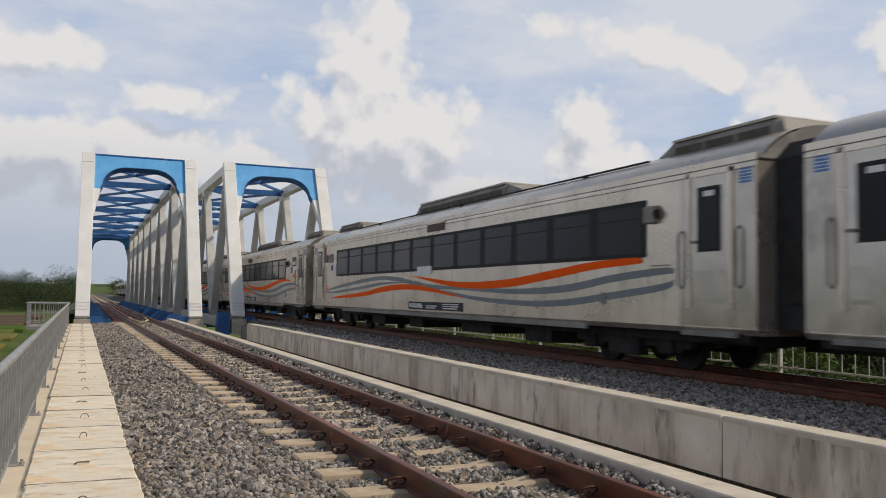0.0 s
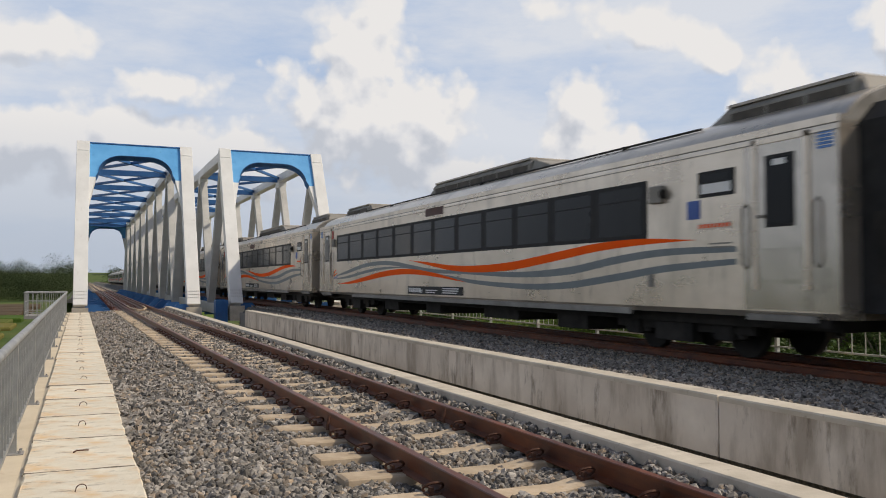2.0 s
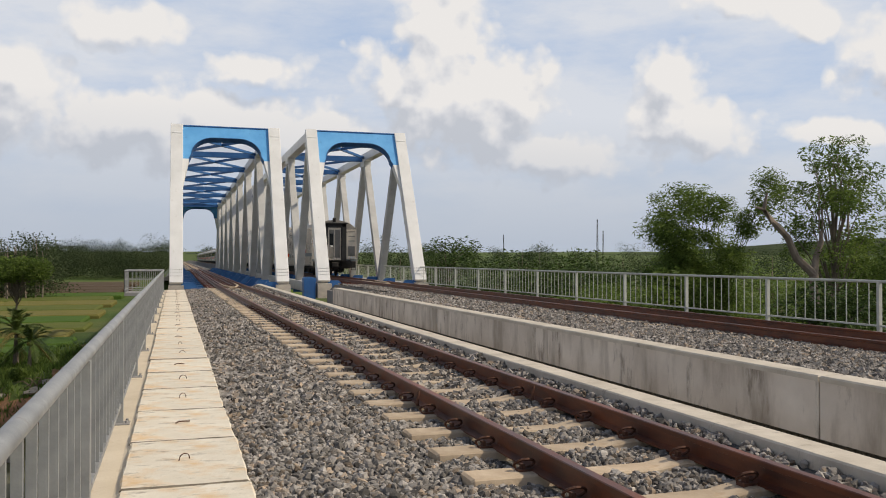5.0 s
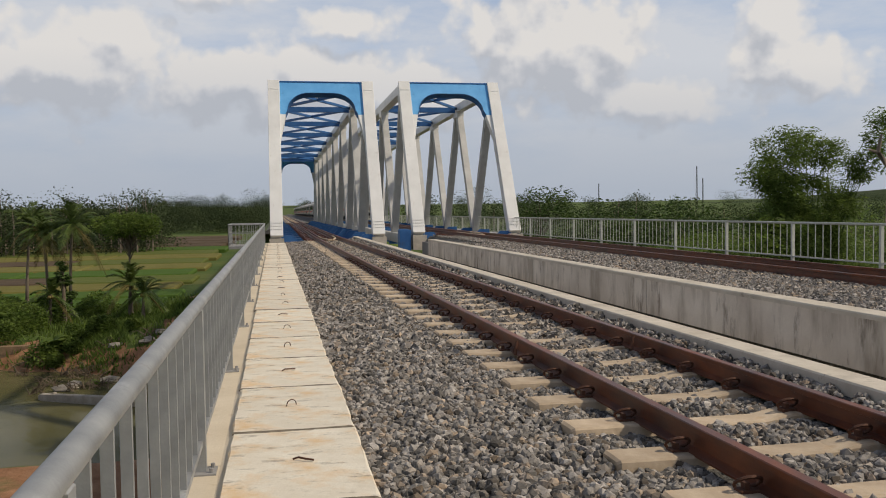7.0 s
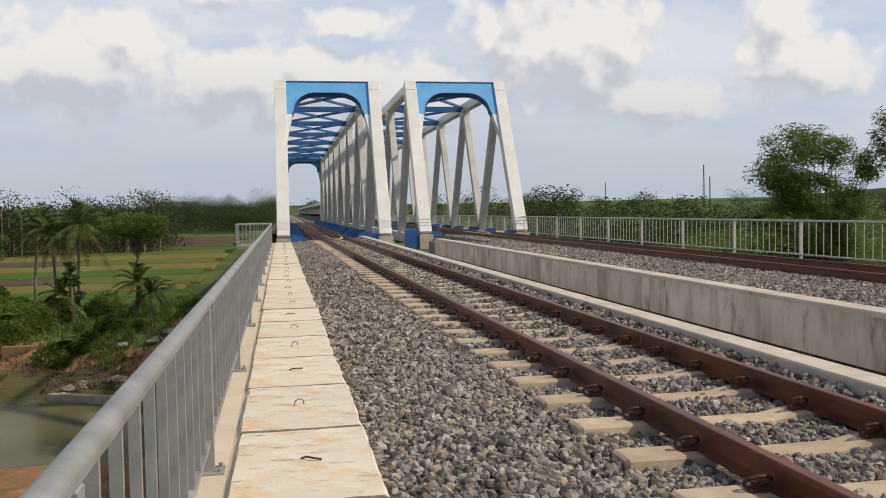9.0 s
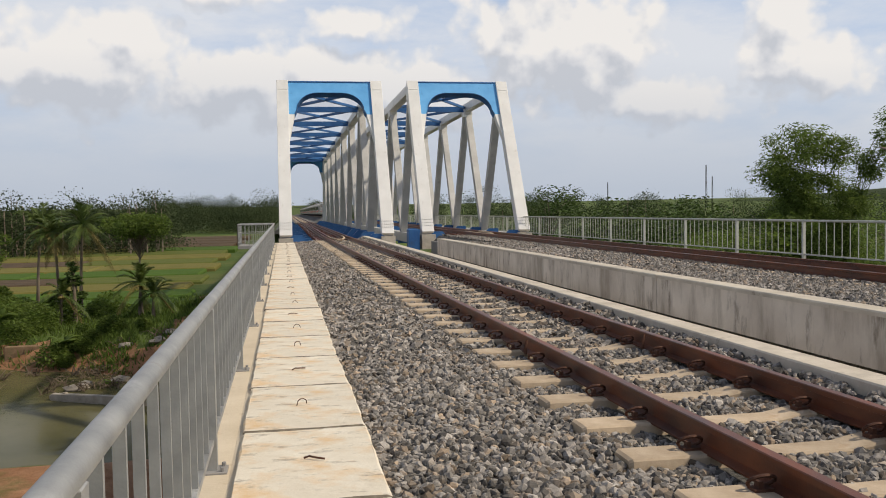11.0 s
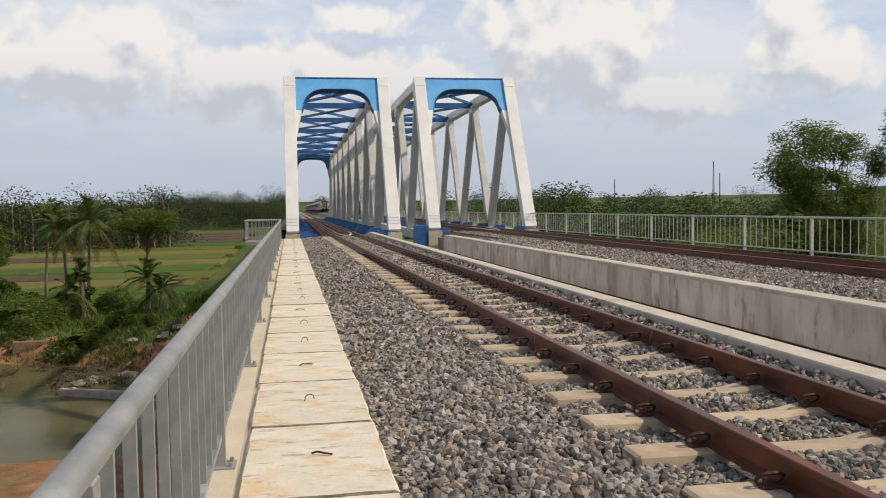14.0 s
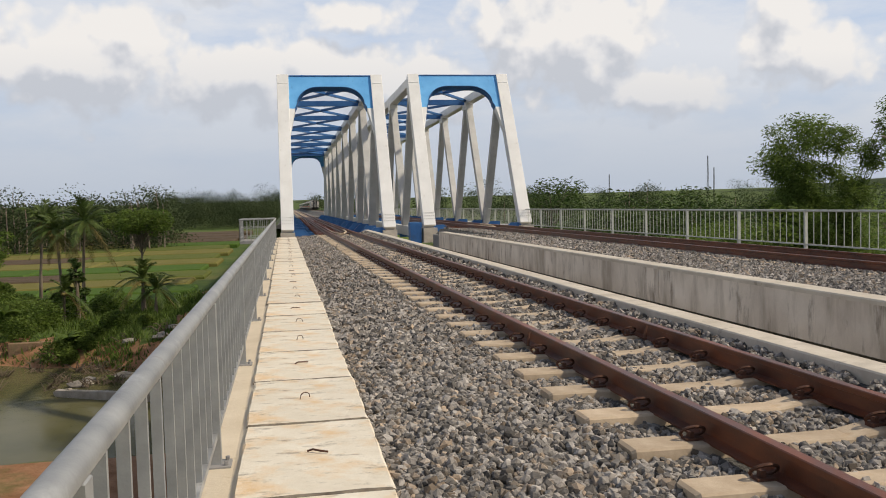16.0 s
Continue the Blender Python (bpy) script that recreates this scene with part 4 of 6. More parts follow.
def rooftop_unit(car, u0, u1, h, w=0.78, back=0.55):
    """A long flat air conditioner: chamfered lid, a dark slot of grilles along each side, sloped ends."""
    prof = [(-w, 3.42), (w, 3.42), (w, 3.42 + h * 0.72), (w - 0.10, 3.42 + h), (-w + 0.10, 3.42 + h), (-w, 3.42 + h * 0.72)]
    un = part("air_conditioner", Build().sweep(prof, u0, u1, 1), M["roof"], car, "dusty brown roof air conditioner", round_off=0.025)
    lid = Build().cbox(-w + 0.04, w - 0.04, u0 + 0.05, u1 - 0.05, 3.42 + h * 0.96, 3.42 + h + 0.03, 0.012)
    part("lid", lid, M["cove"], un, "paler worn lid")
    for s in (-1, 1):
        k = max(2, int((u1 - u0) / 0.75))
        for i in range(k):
            a = u0 + 0.12 + i * (u1 - u0 - 0.24) / k
            part("grille", Build().box(s * w - 0.012, s * w + 0.012, a, a + (u1 - u0 - 0.24) / k - 0.07, 3.47, 3.42 + h * 0.62), M["grille"], un)
    for a, e in ((u1, u1 + 0.45), (u0, u0 - back)):
        f = Build().add([(-w, a, 3.42), (w, a, 3.42), (w * 0.86, a, 3.42 + h * 0.95), (-w * 0.86, a, 3.42 + h * 0.95), (-w, e, 3.43), (w, e, 3.43)],
                        [(0, 1, 2, 3), (3, 2, 5, 4), (0, 3, 4), (1, 5, 2), (0, 4, 5, 1)])
        part("fairing", f, M["roof"], un, "sloped sheet-metal fairing")


def door(car, s, u0, u1, mat, colour):
    dr = part("door", side_plate(Build(), s, u0, u1, 1.10, 2.93, 0.010), mat, car, colour)
    for a, c in ((u0 - 0.07, u0), (u1, u1 + 0.07)):
        part("door_frame", side_plate(Build(), s, a, c, 1.02, 3.0, 0.028), M["steel"], dr)
    part("door_header", side_plate(Build(), s, u0 - 0.07, u1 + 0.07, 2.93, 3.0, 0.028), M["steel"], dr)
    part("door_step", side_plate(Build(), s, u0 - 0.16, u1 + 0.16, 0.62, 0.70, 0.05), M["roof"], dr)
    m, h = (u0 + u1) / 2, (u1 - u0) * 0.27
    part("door_window", side_plate(Build(), s, m - h - 0.03, m + h + 0.03, 1.83, 2.77, 0.016), M["rubber"], dr, "black window rubber")
    part("pane", side_plate(Build(), s, m - h, m + h, 1.87, 2.73, 0.020), M["glass"], dr, "dark tinted pane")
    part("kick_plate", side_plate(Build(), s, u0 + 0.05, u1 - 0.05, 1.16, 1.56, 0.015), M["endsteel"], dr, "polished lower door panel")
    part("sticker", side_plate(Build(), s, m - h * 0.5, m + h * 0.5, 2.63, 2.71, 0.024), M["mark"], dr, "white strip at the pane's top")
    for u in (u0 - 0.2, u1 + 0.2):
        hb = Build().tube([(s * (HALF + 0.01), u, 1.30), (s * (HALF + 0.07), u, 1.36), (s * (HALF + 0.07), u, 2.1), (s * (HALF + 0.01), u, 2.16)], 0.018, 8)
        part("grab_rail", hb, M["roof"], dr, soft=True)
    part("handle", side_plate(Build(), s, u1 - 0.14, u1 - 0.04, 1.96, 2.0, 0.05), M["roof"], dr)


def plate_text(car, s, u0, u1, z0, z1, seed):
    """A black plate along the sill with unreadable white bars: one bold block and small lines."""
    pt = part("number_plate", side_plate(Build(), s, u0, u1, z0, z1, 0.008), M["plate"], car, "black plate with white bars")
    r = random.Random(seed)
    L, pl, u = u1 - u0, Build(), u1 - 0.10
    while u > u1 - L * 0.24:
        w = r.uniform(0.09, 0.14)
        side_plate(pl, s, u - w, u, z0 + 0.045, z1 - 0.045, 0.011)
        u -= w + 0.05
    for a, c in ((0.29, 0.31), (0.36, 0.58), (0.66, 0.94)):
        for k in range(2 if c < 0.6 else 3):
            z = z0 + 0.04 + 0.052 * k
            e = u1 - L * c + r.uniform(0, 0.25)
            side_plate(pl, s, e, u1 - L * a, z, z + 0.026, 0.011)
    part("plate_bars", pl, M["mark"], pt, "white bars")


def passenger_car(lavatory=True):
    """Saloon coach; the one without a lavatory has its window band drawn on to the rear door."""
    label = "stainless passenger carriage with dark window band and orange waves" if lavatory else "stainless passenger carriage with a long dark window band and white notice"
    car = thing("railway_carriage", (0, 0, 0), label, "train carriage", "train carriages")
    shell(car, 0.22, 24.20)
    underframe(car, ((6.2, 7.3, 0.36), (8.9, 10.6, 0.30), (13.2, 14.2, 0.32), (16.4, 17.6, 0.34)))
    b0, b1 = (3.94, 21.85) if lavatory else (2.63, 20.85)
    p0, q0 = (12.26, 11.02) if lavatory else (10.94, 9.75)
    dz = b0 - 3.94
    for s in (-1, 1):
        band = part("window_band", side_plate(Build(), s, b0, b1, 1.80, 2.72, 0.006), M["rubber"], car, "black window band")
        n = 12
        w = (b1 - b0) / n
        for i in range(n):
            u = b0 + w * i
            part("pane", side_plate(Build(), s, u + 0.13, u + w - 0.13, 1.87, 2.65, 0.009), M["glass"], band)
            part("top_light", side_plate(Build(), s, u + 0.13, u + w - 0.13, 2.425, 2.45, 0.012), M["rubber"], band)
        for a, c in ((0.23, 1.80), (22.35, 24.19)):
            part("end_panel", side_plate(Build(), s, a, c, 0.76, 2.93, 0.004), M["endsteel"], car, "glossier stainless end panel")
        door(car, s, 0.74, 1.56, M["doorsteel"], "stainless end door")
        door(car, s, 22.66, 23.58, M["doorsteel"], "stainless end door")
        if lavatory:
            lw = part("small_window", side_plate(Build(), s, 1.97, 2.72, 2.33, 2.70, 0.012), M["rubber"], car, "small lavatory window in black rubber")
            part("pane", side_plate(Build(), s, 2.04, 2.65, 2.38, 2.52, 0.018), M["mark"], lw, "pale lower half of the pane")
            part("pane", side_plate(Build(), s, 2.04, 2.65, 2.54, 2.66, 0.018), M["glass"], lw)
            part("sign", side_plate(Build(), s, 2.69, 2.96, 2.03, 2.30, 0.012), M["bluemark"], car, "small blue sign")
            sg = part("sign", side_plate(Build(), s, 2.04, 2.74, 1.87, 1.96, 0.008), M["palemark"], car, "small orange and white lettering strip")
            for k in range(9):
                part("bar", side_plate(Build(), s, 2.07 + 0.074 * k, 2.115 + 0.074 * k, 1.89, 1.945, 0.012), M["orange"], sg)
        else:
            part("notice", side_plate(Build(), s, 11.75, 12.75, 1.70, 1.92, 0.03), M["mark"], car, "white notice board at the window band's edge")
            part("small_window", side_plate(Build(), s, 21.3, 21.75, 2.30, 2.62, 0.012), M["glass"], car, "small dark lavatory window")
            part("sign", side_plate(Build(), s, 21.3, 21.55, 2.02, 2.22, 0.012), M["bluemark"], car, "small blue sign")
        e = 3.50 + dz * 0.9
        lamp = part("side_lamp", side_plate(Build(), s, e, e + 0.30, 2.33, 2.60, 0.09), M["roof"], car, "grey side lamp housing", round_off=0.02)
        part("lens", Build().tube([(s * (HALF + 0.05), e - 0.01, 2.465), (s * (HALF + 0.05), e - 0.03, 2.465)], 0.075, 12), M["under"], lamp)
        lamp = part("side_lamp", side_plate(Build(), s, 22.02, 22.28, 2.33, 2.60, 0.09), M["roof"], car, "grey side lamp housing", round_off=0.02)
        part("fuel_flap", side_plate(Build(), s, 3.79, 3.92, 1.04, 1.24, 0.012), M["roof"], car, "small grey flap")
        for k in range(2):
            part("lettering_bar", side_plate(Build(), s, 2.04, 2.50, 1.60 + 0.05 * k, 1.622 + 0.05 * k, 0.006), M["roof"], car)
        for k, mt in enumerate(("bluemark", "orange", "orange")):
            z = 1.22 + 0.085 * k
            part("emblem_bar", Build().beam((s * (HALF + 0.004), 22.25, z), (s * (HALF + 0.004), 21.75 + 0.1 * k, z + 0.05 + 0.035 * k), 0.01, 0.035), M[mt], car)
        part("red_lamp", side_plate(Build(), s, 22.30, 22.46, 2.62, 2.90, 0.02), M["red"], car)
        vent = part("side_vent", side_plate(Build(), s, p0, p0 + 1.16, 2.79, 3.00, 0.014), M["redbrown"], car, "dark red-brown destination panel")
        fr = Build()
        side_plate(fr, s, p0 - 0.03, p0 + 1.19, 2.995, 3.02, 0.022)
        side_plate(fr, s, p0 - 0.03, p0 + 1.19, 2.77, 2.795, 0.022)
        part("vent_frame", fr, M["steel"], vent)
        plate_text(car, s, q0, q0 + 3.68, 0.78, 0.985, 4)
        for k in range(5):
            part("blue_bar", side_plate(Build(), s, 0.30, 0.54, 2.74 + 0.045 * k, 2.772 + 0.045 * k, 0.008), M["bluesticker"], car)
            part("blue_bar", side_plate(Build(), s, 23.80, 24.04, 2.74 + 0.045 * k, 2.772 + 0.045 * k, 0.008), M["bluesticker"], car)
        # waves: two orange, three grey
        lo = dz * 0.95
        waves = (("orange_wave", "orange", ((21.7, 1.02, 0.0), (20.2, 1.07, 0.04), (18.7, 1.18, 0.065), (17.1, 1.31, 0.08), (15.6, 1.38, 0.08), (14.2, 1.37, 0.07), (12.9, 1.29, 0.05), (11.6, 1.17, 0.022), (10.9, 1.10, 0.0))),
                 ("orange_wave", "orange", ((14.6, 1.69, 0.0), (13.3, 1.58, 0.035), (11.8, 1.45, 0.062), (10.3, 1.40, 0.078), (8.6, 1.44, 0.085), (7.0, 1.57, 0.082), (5.4, 1.71, 0.07), (4.1, 1.755, 0.05), (2.8, 1.73, 0.0))),
                 ("grey_wave", "stripe", ((22.2, 1.28, 0.0), (20.6, 1.42, 0.05), (18.7, 1.61, 0.06), (17.1, 1.66, 0.06), (15.8, 1.62, 0.06), (14.4, 1.50, 0.055), (12.9, 1.38, 0.05), (11.0, 1.33, 0.04), (8.4, 1.26, 0.055), (6.4, 1.31, 0.07), (4.8, 1.48, 0.065), (3.5, 1.57, 0.055), (1.95, 1.57, 0.04))),
                 ("grey_wave", "stripe", ((22.3, 1.20, 0.0), (20.6, 1.25, 0.04), (18.7, 1.40, 0.045), (17.1, 1.49, 0.04), (15.8, 1.51, 0.022), (14.6, 1.49, 0.0))),
                 ("grey_wave", "stripe", ((13.2, 1.34, 0.0), (12.0, 1.24, 0.03), (10.3, 1.10, 0.045), (8.0, 1.02, 0.055), (6.4, 1.05, 0.062), (4.8, 1.19, 0.062), (3.5, 1.32, 0.055), (1.95, 1.40, 0.04))))
        for name, mat, pts in waves:
            part(name, ribbon(s, [(u + (lo if 3.0 < u < 20 else 0), z, h) for u, z, h in pts], 0.004 if mat == "stripe" else 0.0065), M[mat], car)
    rooftop_unit(car, 0.55, 2.95, 0.33, back=0.22)
    rooftop_unit(car, 9.0, 14.55, 0.38, back=1.3)
    rooftop_unit(car, 20.4, 22.95, 0.32)
    for s in (-0.98, 0.98):
        part("roof_cable", Build().tube([(s, 3.2, 3.455), (s, 8.0, 3.46), (s, 14.6, 3.46), (s, 20.0, 3.455)], 0.02, 6), M["under"], car, soft=True)
        for u in (5.2, 11.0, 17.4):
            part("cable_cleat", Build().box(s - 0.04, s + 0.04, u - 0.04, u + 0.04, 3.38, 3.47), M["under"], car)
    part("bellows", Build().sweep([(-1.12, 0.75), (1.12, 0.75), (1.12, 3.05), (0.86, 3.30), (-0.86, 3.30), (-1.12, 3.05)], -0.50, 0.30, 1), M["rubber"], car, "black gangway bellows")
    for s in (-1, 1):
        part("gangway_guard", Build().box(s * 1.16 - 0.012, s * 1.16 + 0.012, -0.30, -0.02, 1.10, 1.95), M["under"], car, "dark hanging side chain plate")
    return car


def power_car():
    car = thing("power_car", (0, 0, 0), "stainless generator car with orange band, louvres and black rear gangway", "train carriage", "train carriages")
    shell(car, 0.05, 24.15, "cove")
    underframe(car, ((6.6, 9.2, 0.34), (10.0, 15.0, 0.44), (15.8, 17.6, 0.3)))
    for s in (-1, 1):
        door(car, s, 22.75, 23.60, M["orange"], "bright orange door")
        wn = part("window", side_plate(Build(), s, 18.78, 20.20, 1.80, 2.72, 0.006), M["rubber"], car, "black window rubber")
        part("pane", side_plate(Build(), s, 18.86, 20.12, 1.86, 2.66, 0.010), M["glass"], wn)
        for u0, u1, cut in ((16.05, 19.45, 0.55), (11.42, 12.42, 0.0), (4.95, 7.82, -0.65)):
            b = Build()
            a0, a1 = (u0, u1) if cut >= 0 else (u0 + 0.55, u1)
            x0, x1 = s * (HALF - 0.01), s * (HALF + 0.007)
            c = abs(cut)
            quad = [(u0, 1.28), (u1 - (c if cut > 0 else 0), 1.28), (u1, 1.525), (u0, 1.525)] if cut >= 0 else [(u0 + c, 1.28), (u1, 1.28), (u1, 1.525), (u0, 1.525)]
            b.add([(x0, u, z) for u, z in quad] + [(x1, u, z) for u, z in quad], [(0, 1, 2, 3), (4, 5, 6, 7), (0, 1, 5, 4), (1, 2, 6, 5), (2, 3, 7, 6), (3, 0, 4, 7)])
            part("orange_band", b, M["orange"], car)
        for u0, u1 in ((0.06, 3.42), (19.95, 22.4)):
            part("grey_band", side_plate(Build(), s, u0, u1, 1.29, 1.51, 0.006), M["stripe"], car)
        pn = part("access_panel", side_plate(Build(), s, 12.50, 16.0, 0.82, 2.92, 0.018), M["dustpanel"], car, "dusty stainless access panel", round_off=0.008)
        for k in range(3):
            u = 12.98 + 1.09 * k
            part("vent_square", side_plate(Build(), s, u, u + 0.68, 1.14, 1.42, 0.026), M["under"], pn)
            part("hinge", side_plate(Build(), s, u + 0.2, u + 0.34, 2.74, 2.84, 0.035), M["steel"], pn)
        lv = part("louvre", side_plate(Build(), s, 7.88, 11.37, 1.02, 3.0, 0.020), M["dustpanel"], car, "brown ventilation louvre")
        for c in range(3):
            part("louvre_back", side_plate(Build(), s, 8.06 + 1.10 * c, 9.0 + 1.10 * c, 1.22, 2.90, 0.023), M["grille"], lv)
        for k in range(20):
            z = 1.28 + 0.082 * k
            for c in range(3):
                u = 8.08 + 1.10 * c
                part("slat", Build().add([(s * (HALF + 0.02), u, z), (s * (HALF + 0.02), u + 0.90, z), (s * (HALF + 0.05), u + 0.90, z - 0.028), (s * (HALF + 0.05), u, z - 0.028),
                                          (s * (HALF + 0.02), u, z + 0.02), (s * (HALF + 0.02), u + 0.90, z + 0.02)],
                                         [(0, 1, 2, 3), (4, 3, 2, 5), (0, 3, 4), (1, 5, 2)]), M["steel"], lv)
        disc = Build()
        disc.v = [(s * (HALF + 0.006), 17.37 + 0.30 * math.cos(a * math.pi / 12), 2.42 + 0.21 * math.sin(a * math.pi / 12)) for a in range(24)]
        disc.v += [(s * (HALF - 0.01), y, z) for _, y, z in disc.v]
        disc.f = [tuple(range(24))] + [(i, (i + 1) % 24, 24 + (i + 1) % 24, 24 + i) for i in range(24)]
        part("emblem", disc, M["orange"], car, "round orange emblem")
        for a, c in (((17.30, 2.29), (17.38, 2.43)), ((17.38, 2.43), (17.52, 2.40)), ((17.52, 2.40), (17.36, 2.56))):
            part("emblem_mark", Build().beam((s * (HALF + 0.006), *a), (s * (HALF + 0.006), *c), 0.014, 0.05), M["mark"], car)
        # white bicycle outline over a dark window
        wd = part("window", side_plate(Build(), s, 3.74, 4.62, 1.84, 2.72, 0.008), M["glass"], car, "dark window with white bicycle outline")
        part("window_edge", side_plate(Build(), s, 4.62, 5.03, 2.14, 2.68, 0.008), M["glass"], wd)
        X = s * (HALF + 0.012)
        for a, c in (((4.80, 2.56), (3.76, 2.56)), ((4.76, 2.56), (4.44, 1.94)), ((4.44, 1.94), (3.72, 2.44)), ((4.98, 1.98), (4.44, 1.96)), ((4.98, 1.98), (4.72, 2.48)), ((3.72, 2.62), (3.40, 2.0)), ((5.0, 2.70), (4.66, 2.70)), ((3.86, 2.72), (3.60, 2.66))):
            part("white_line", Build().beam((X, a[0], a[1]), (X, c[0], c[1]), 0.012, 0.075), M["mark"], wd)
        for uc in (4.98, 3.38):
            ln = Build().tube([(X, uc + 0.40 * math.cos(2 * math.pi * k / 28), 2.0 + 0.36 * math.sin(2 * math.pi * k / 28)) for k in range(29)], 0.026, 6)
            part("white_ring", ln, M["mark"], wd)
        part("red_box", side_plate(Build(), s, 2.55, 2.82, 1.52, 1.78, 0.03), M["red"], car, "small red box")
        part("side_lamp", side_plate(Build(), s, 2.84, 3.08, 2.38, 2.60, 0.06), M["under"], car, "dark side lamp", round_off=0.02)
        plate_text(car, s, 16.66, 20.23, 0.80, 0.985, 9)
        part("side_lamp", side_plate(Build(), s, 20.85, 21.05, 2.36, 2.60, 0.06), M["under"], car, "dark side lamp", round_off=0.02)
        for z in (1.84, 2.67):
            part("seam", side_plate(Build(), s, 0.2, 7.8, z, z + 0.012, 0.005), M["roof"], car)
            part("seam", side_plate(Build(), s, 16.1, 22.5, z, z + 0.012, 0.005), M["roof"], car)
        part("blue_mark", side_plate(Build(), s, 4.05, 4.65, 1.34, 1.40, 0.007), M["bluemark"], car)
        part("orange_mark", side_plate(Build(), s, 4.03, 4.40, 1.44, 1.50, 0.007), M["orange"], car)
    for u0, u1, h in ((9.7, 11.3, 0.20), (11.9, 13.9, 0.22), (14.4, 16.3, 0.24), (18.7, 20.8, 0.36)):
        rooftop_unit(car, u0, u1, h, 0.7)
    part("exhaust", Build().tube([(-0.5, 14.85, 3.4), (-0.5, 14.85, 3.74), (-0.5, 15.0, 3.82)], 0.08, 10), M["under"], car, soft=True)
    # rear end: gangway frame, door, lamp boxes, buffers, coupler
    y = 0.05
    fr = part("gangway_frame", Build().box(-0.74, -0.44, y - 0.28, y, 1.02, 3.36).box(0.44, 0.74, y - 0.28, y, 1.02, 3.36).box(-0.74, 0.74, y - 0.28, y, 3.14, 3.40).box(-0.80, 0.80, y - 0.36, y, 3.36, 3.44), M["rubber"], car, "black rubber gangway frame", round_off=0.02)
    part("threshold", Build().box(-0.74, 0.74, y - 0.34, y, 0.98, 1.06), M["under"], fr)
    rd = part("end_door", Build().box(-0.44, 0.44, y - 0.03, y + 0.02, 1.06, 3.14), M["steel"], car, "grey steel end door")
    part("door_panel", Build().box(-0.36, -0.02, y - 0.05, y - 0.03, 1.2, 3.0).box(0.02, 0.36, y - 0.05, y - 0.03, 1.2, 3.0), M["roof"], rd, round_off=0.01)
    part("pane", Build().box(-0.30, -0.08, y - 0.06, y - 0.05, 1.9, 2.75), M["glass"], rd)
    part("notice", Build().box(-0.26, -0.10, y - 0.067, y - 0.06, 1.9, 2.0), M["mark"], rd)
    for s in (-1, 1):
        lb = part("tail_lamp_box", Build().cbox(s * 1.10 - 0.26, s * 1.10 + 0.26, y - 0.05, y, 1.12, 1.98, 0.01), M["steel"], car, "framed tail lamp box", round_off=0.01)
        part("lamp_cover", Build().box(s * 1.10 - 0.22, s * 1.10 + 0.22, y - 0.055, y - 0.05, 1.30, 1.94), M["roof"], lb)
        part("tail_lamp", Build().tube([(s * 1.10, y - 0.10, 1.2), (s * 1.10, y - 0.05, 1.2)], 0.07, 12).tube([(s * 1.10 + 0.17, y - 0.10, 1.2), (s * 1.10 + 0.17, y - 0.05, 1.2)], 0.05, 12), M["mark"], lb, "pale tail lamps", soft=True)
        part("buffer", Build().tube([(s * 0.87, y + 0.1, 0.86), (s * 0.87, y - 0.42, 0.86), (s * 0.87, y - 0.44, 0.86)], [0.10, 0.10, 0.20], 14), M["under"], car, "worn buffer", soft=True)
        for z in (2.25, 2.55, 2.85):
            part("end_mark", Build().box(s * 1.12 - 0.2, s * 1.12 + 0.2, y - 0.012, y, z, z + 0.06), M["roof"], car, "faded mark on the end wall")
        part("end_band", Build().box(min(s * 0.76, s * 1.44), max(s * 0.76, s * 1.44), y - 0.008, y, 1.0, 1.10), M["stripe"], car)
        hose = Build().tube([(s * 0.35, y - 0.1, 0.8), (s * 0.38, y - 0.3, 0.5), (s * 0.30, y - 0.34, 0.3), (s * 0.2, y - 0.3, 0.45)], 0.03, 8)
        part("hose", hose, M["rubber"], car, soft=True)
        part("foot_step", Build().box(s * 1.25 - 0.14, s * 1.25 + 0.14, y - 0.05, y + 0.25, 0.40, 0.44).box(s * 1.25 - 0.14, s * 1.25 - 0.11, y, y + 0.03, 0.4, 0.7).box(s * 1.25 + 0.11, s * 1.25 + 0.14, y, y + 0.03, 0.4, 0.7), M["under"], car)
    part("headstock", Build().box(-1.38, 1.38, y - 0.06, y + 0.3, 0.55, 0.98), M["under"], car, "black headstock")
    part("coupler_head", Build().box(-0.17, 0.17, y - 0.6, y, 0.6, 0.92).box(-0.26, 0.1, y - 0.75, y - 0.5, 0.62, 0.9), M["under"], car, round_off=0.03)
    part("roof_lamp", Build().box(-0.09, 0.09, y - 0.05, y + 0.15, 3.5, 3.75).tube([(0, y - 0.08, 3.66), (0, y - 0.04, 3.66)], 0.08, 12), M["under"], car, round_off=0.02)
    return car


saloon = passenger_car()
TRAIN = [power_car(), saloon, copy_thing(saloon, Matrix.Identity(4)), passenger_car(False)]
for _ in range(10):
    TRAIN.append(copy_thing(saloon, Matrix.Identity(4)))


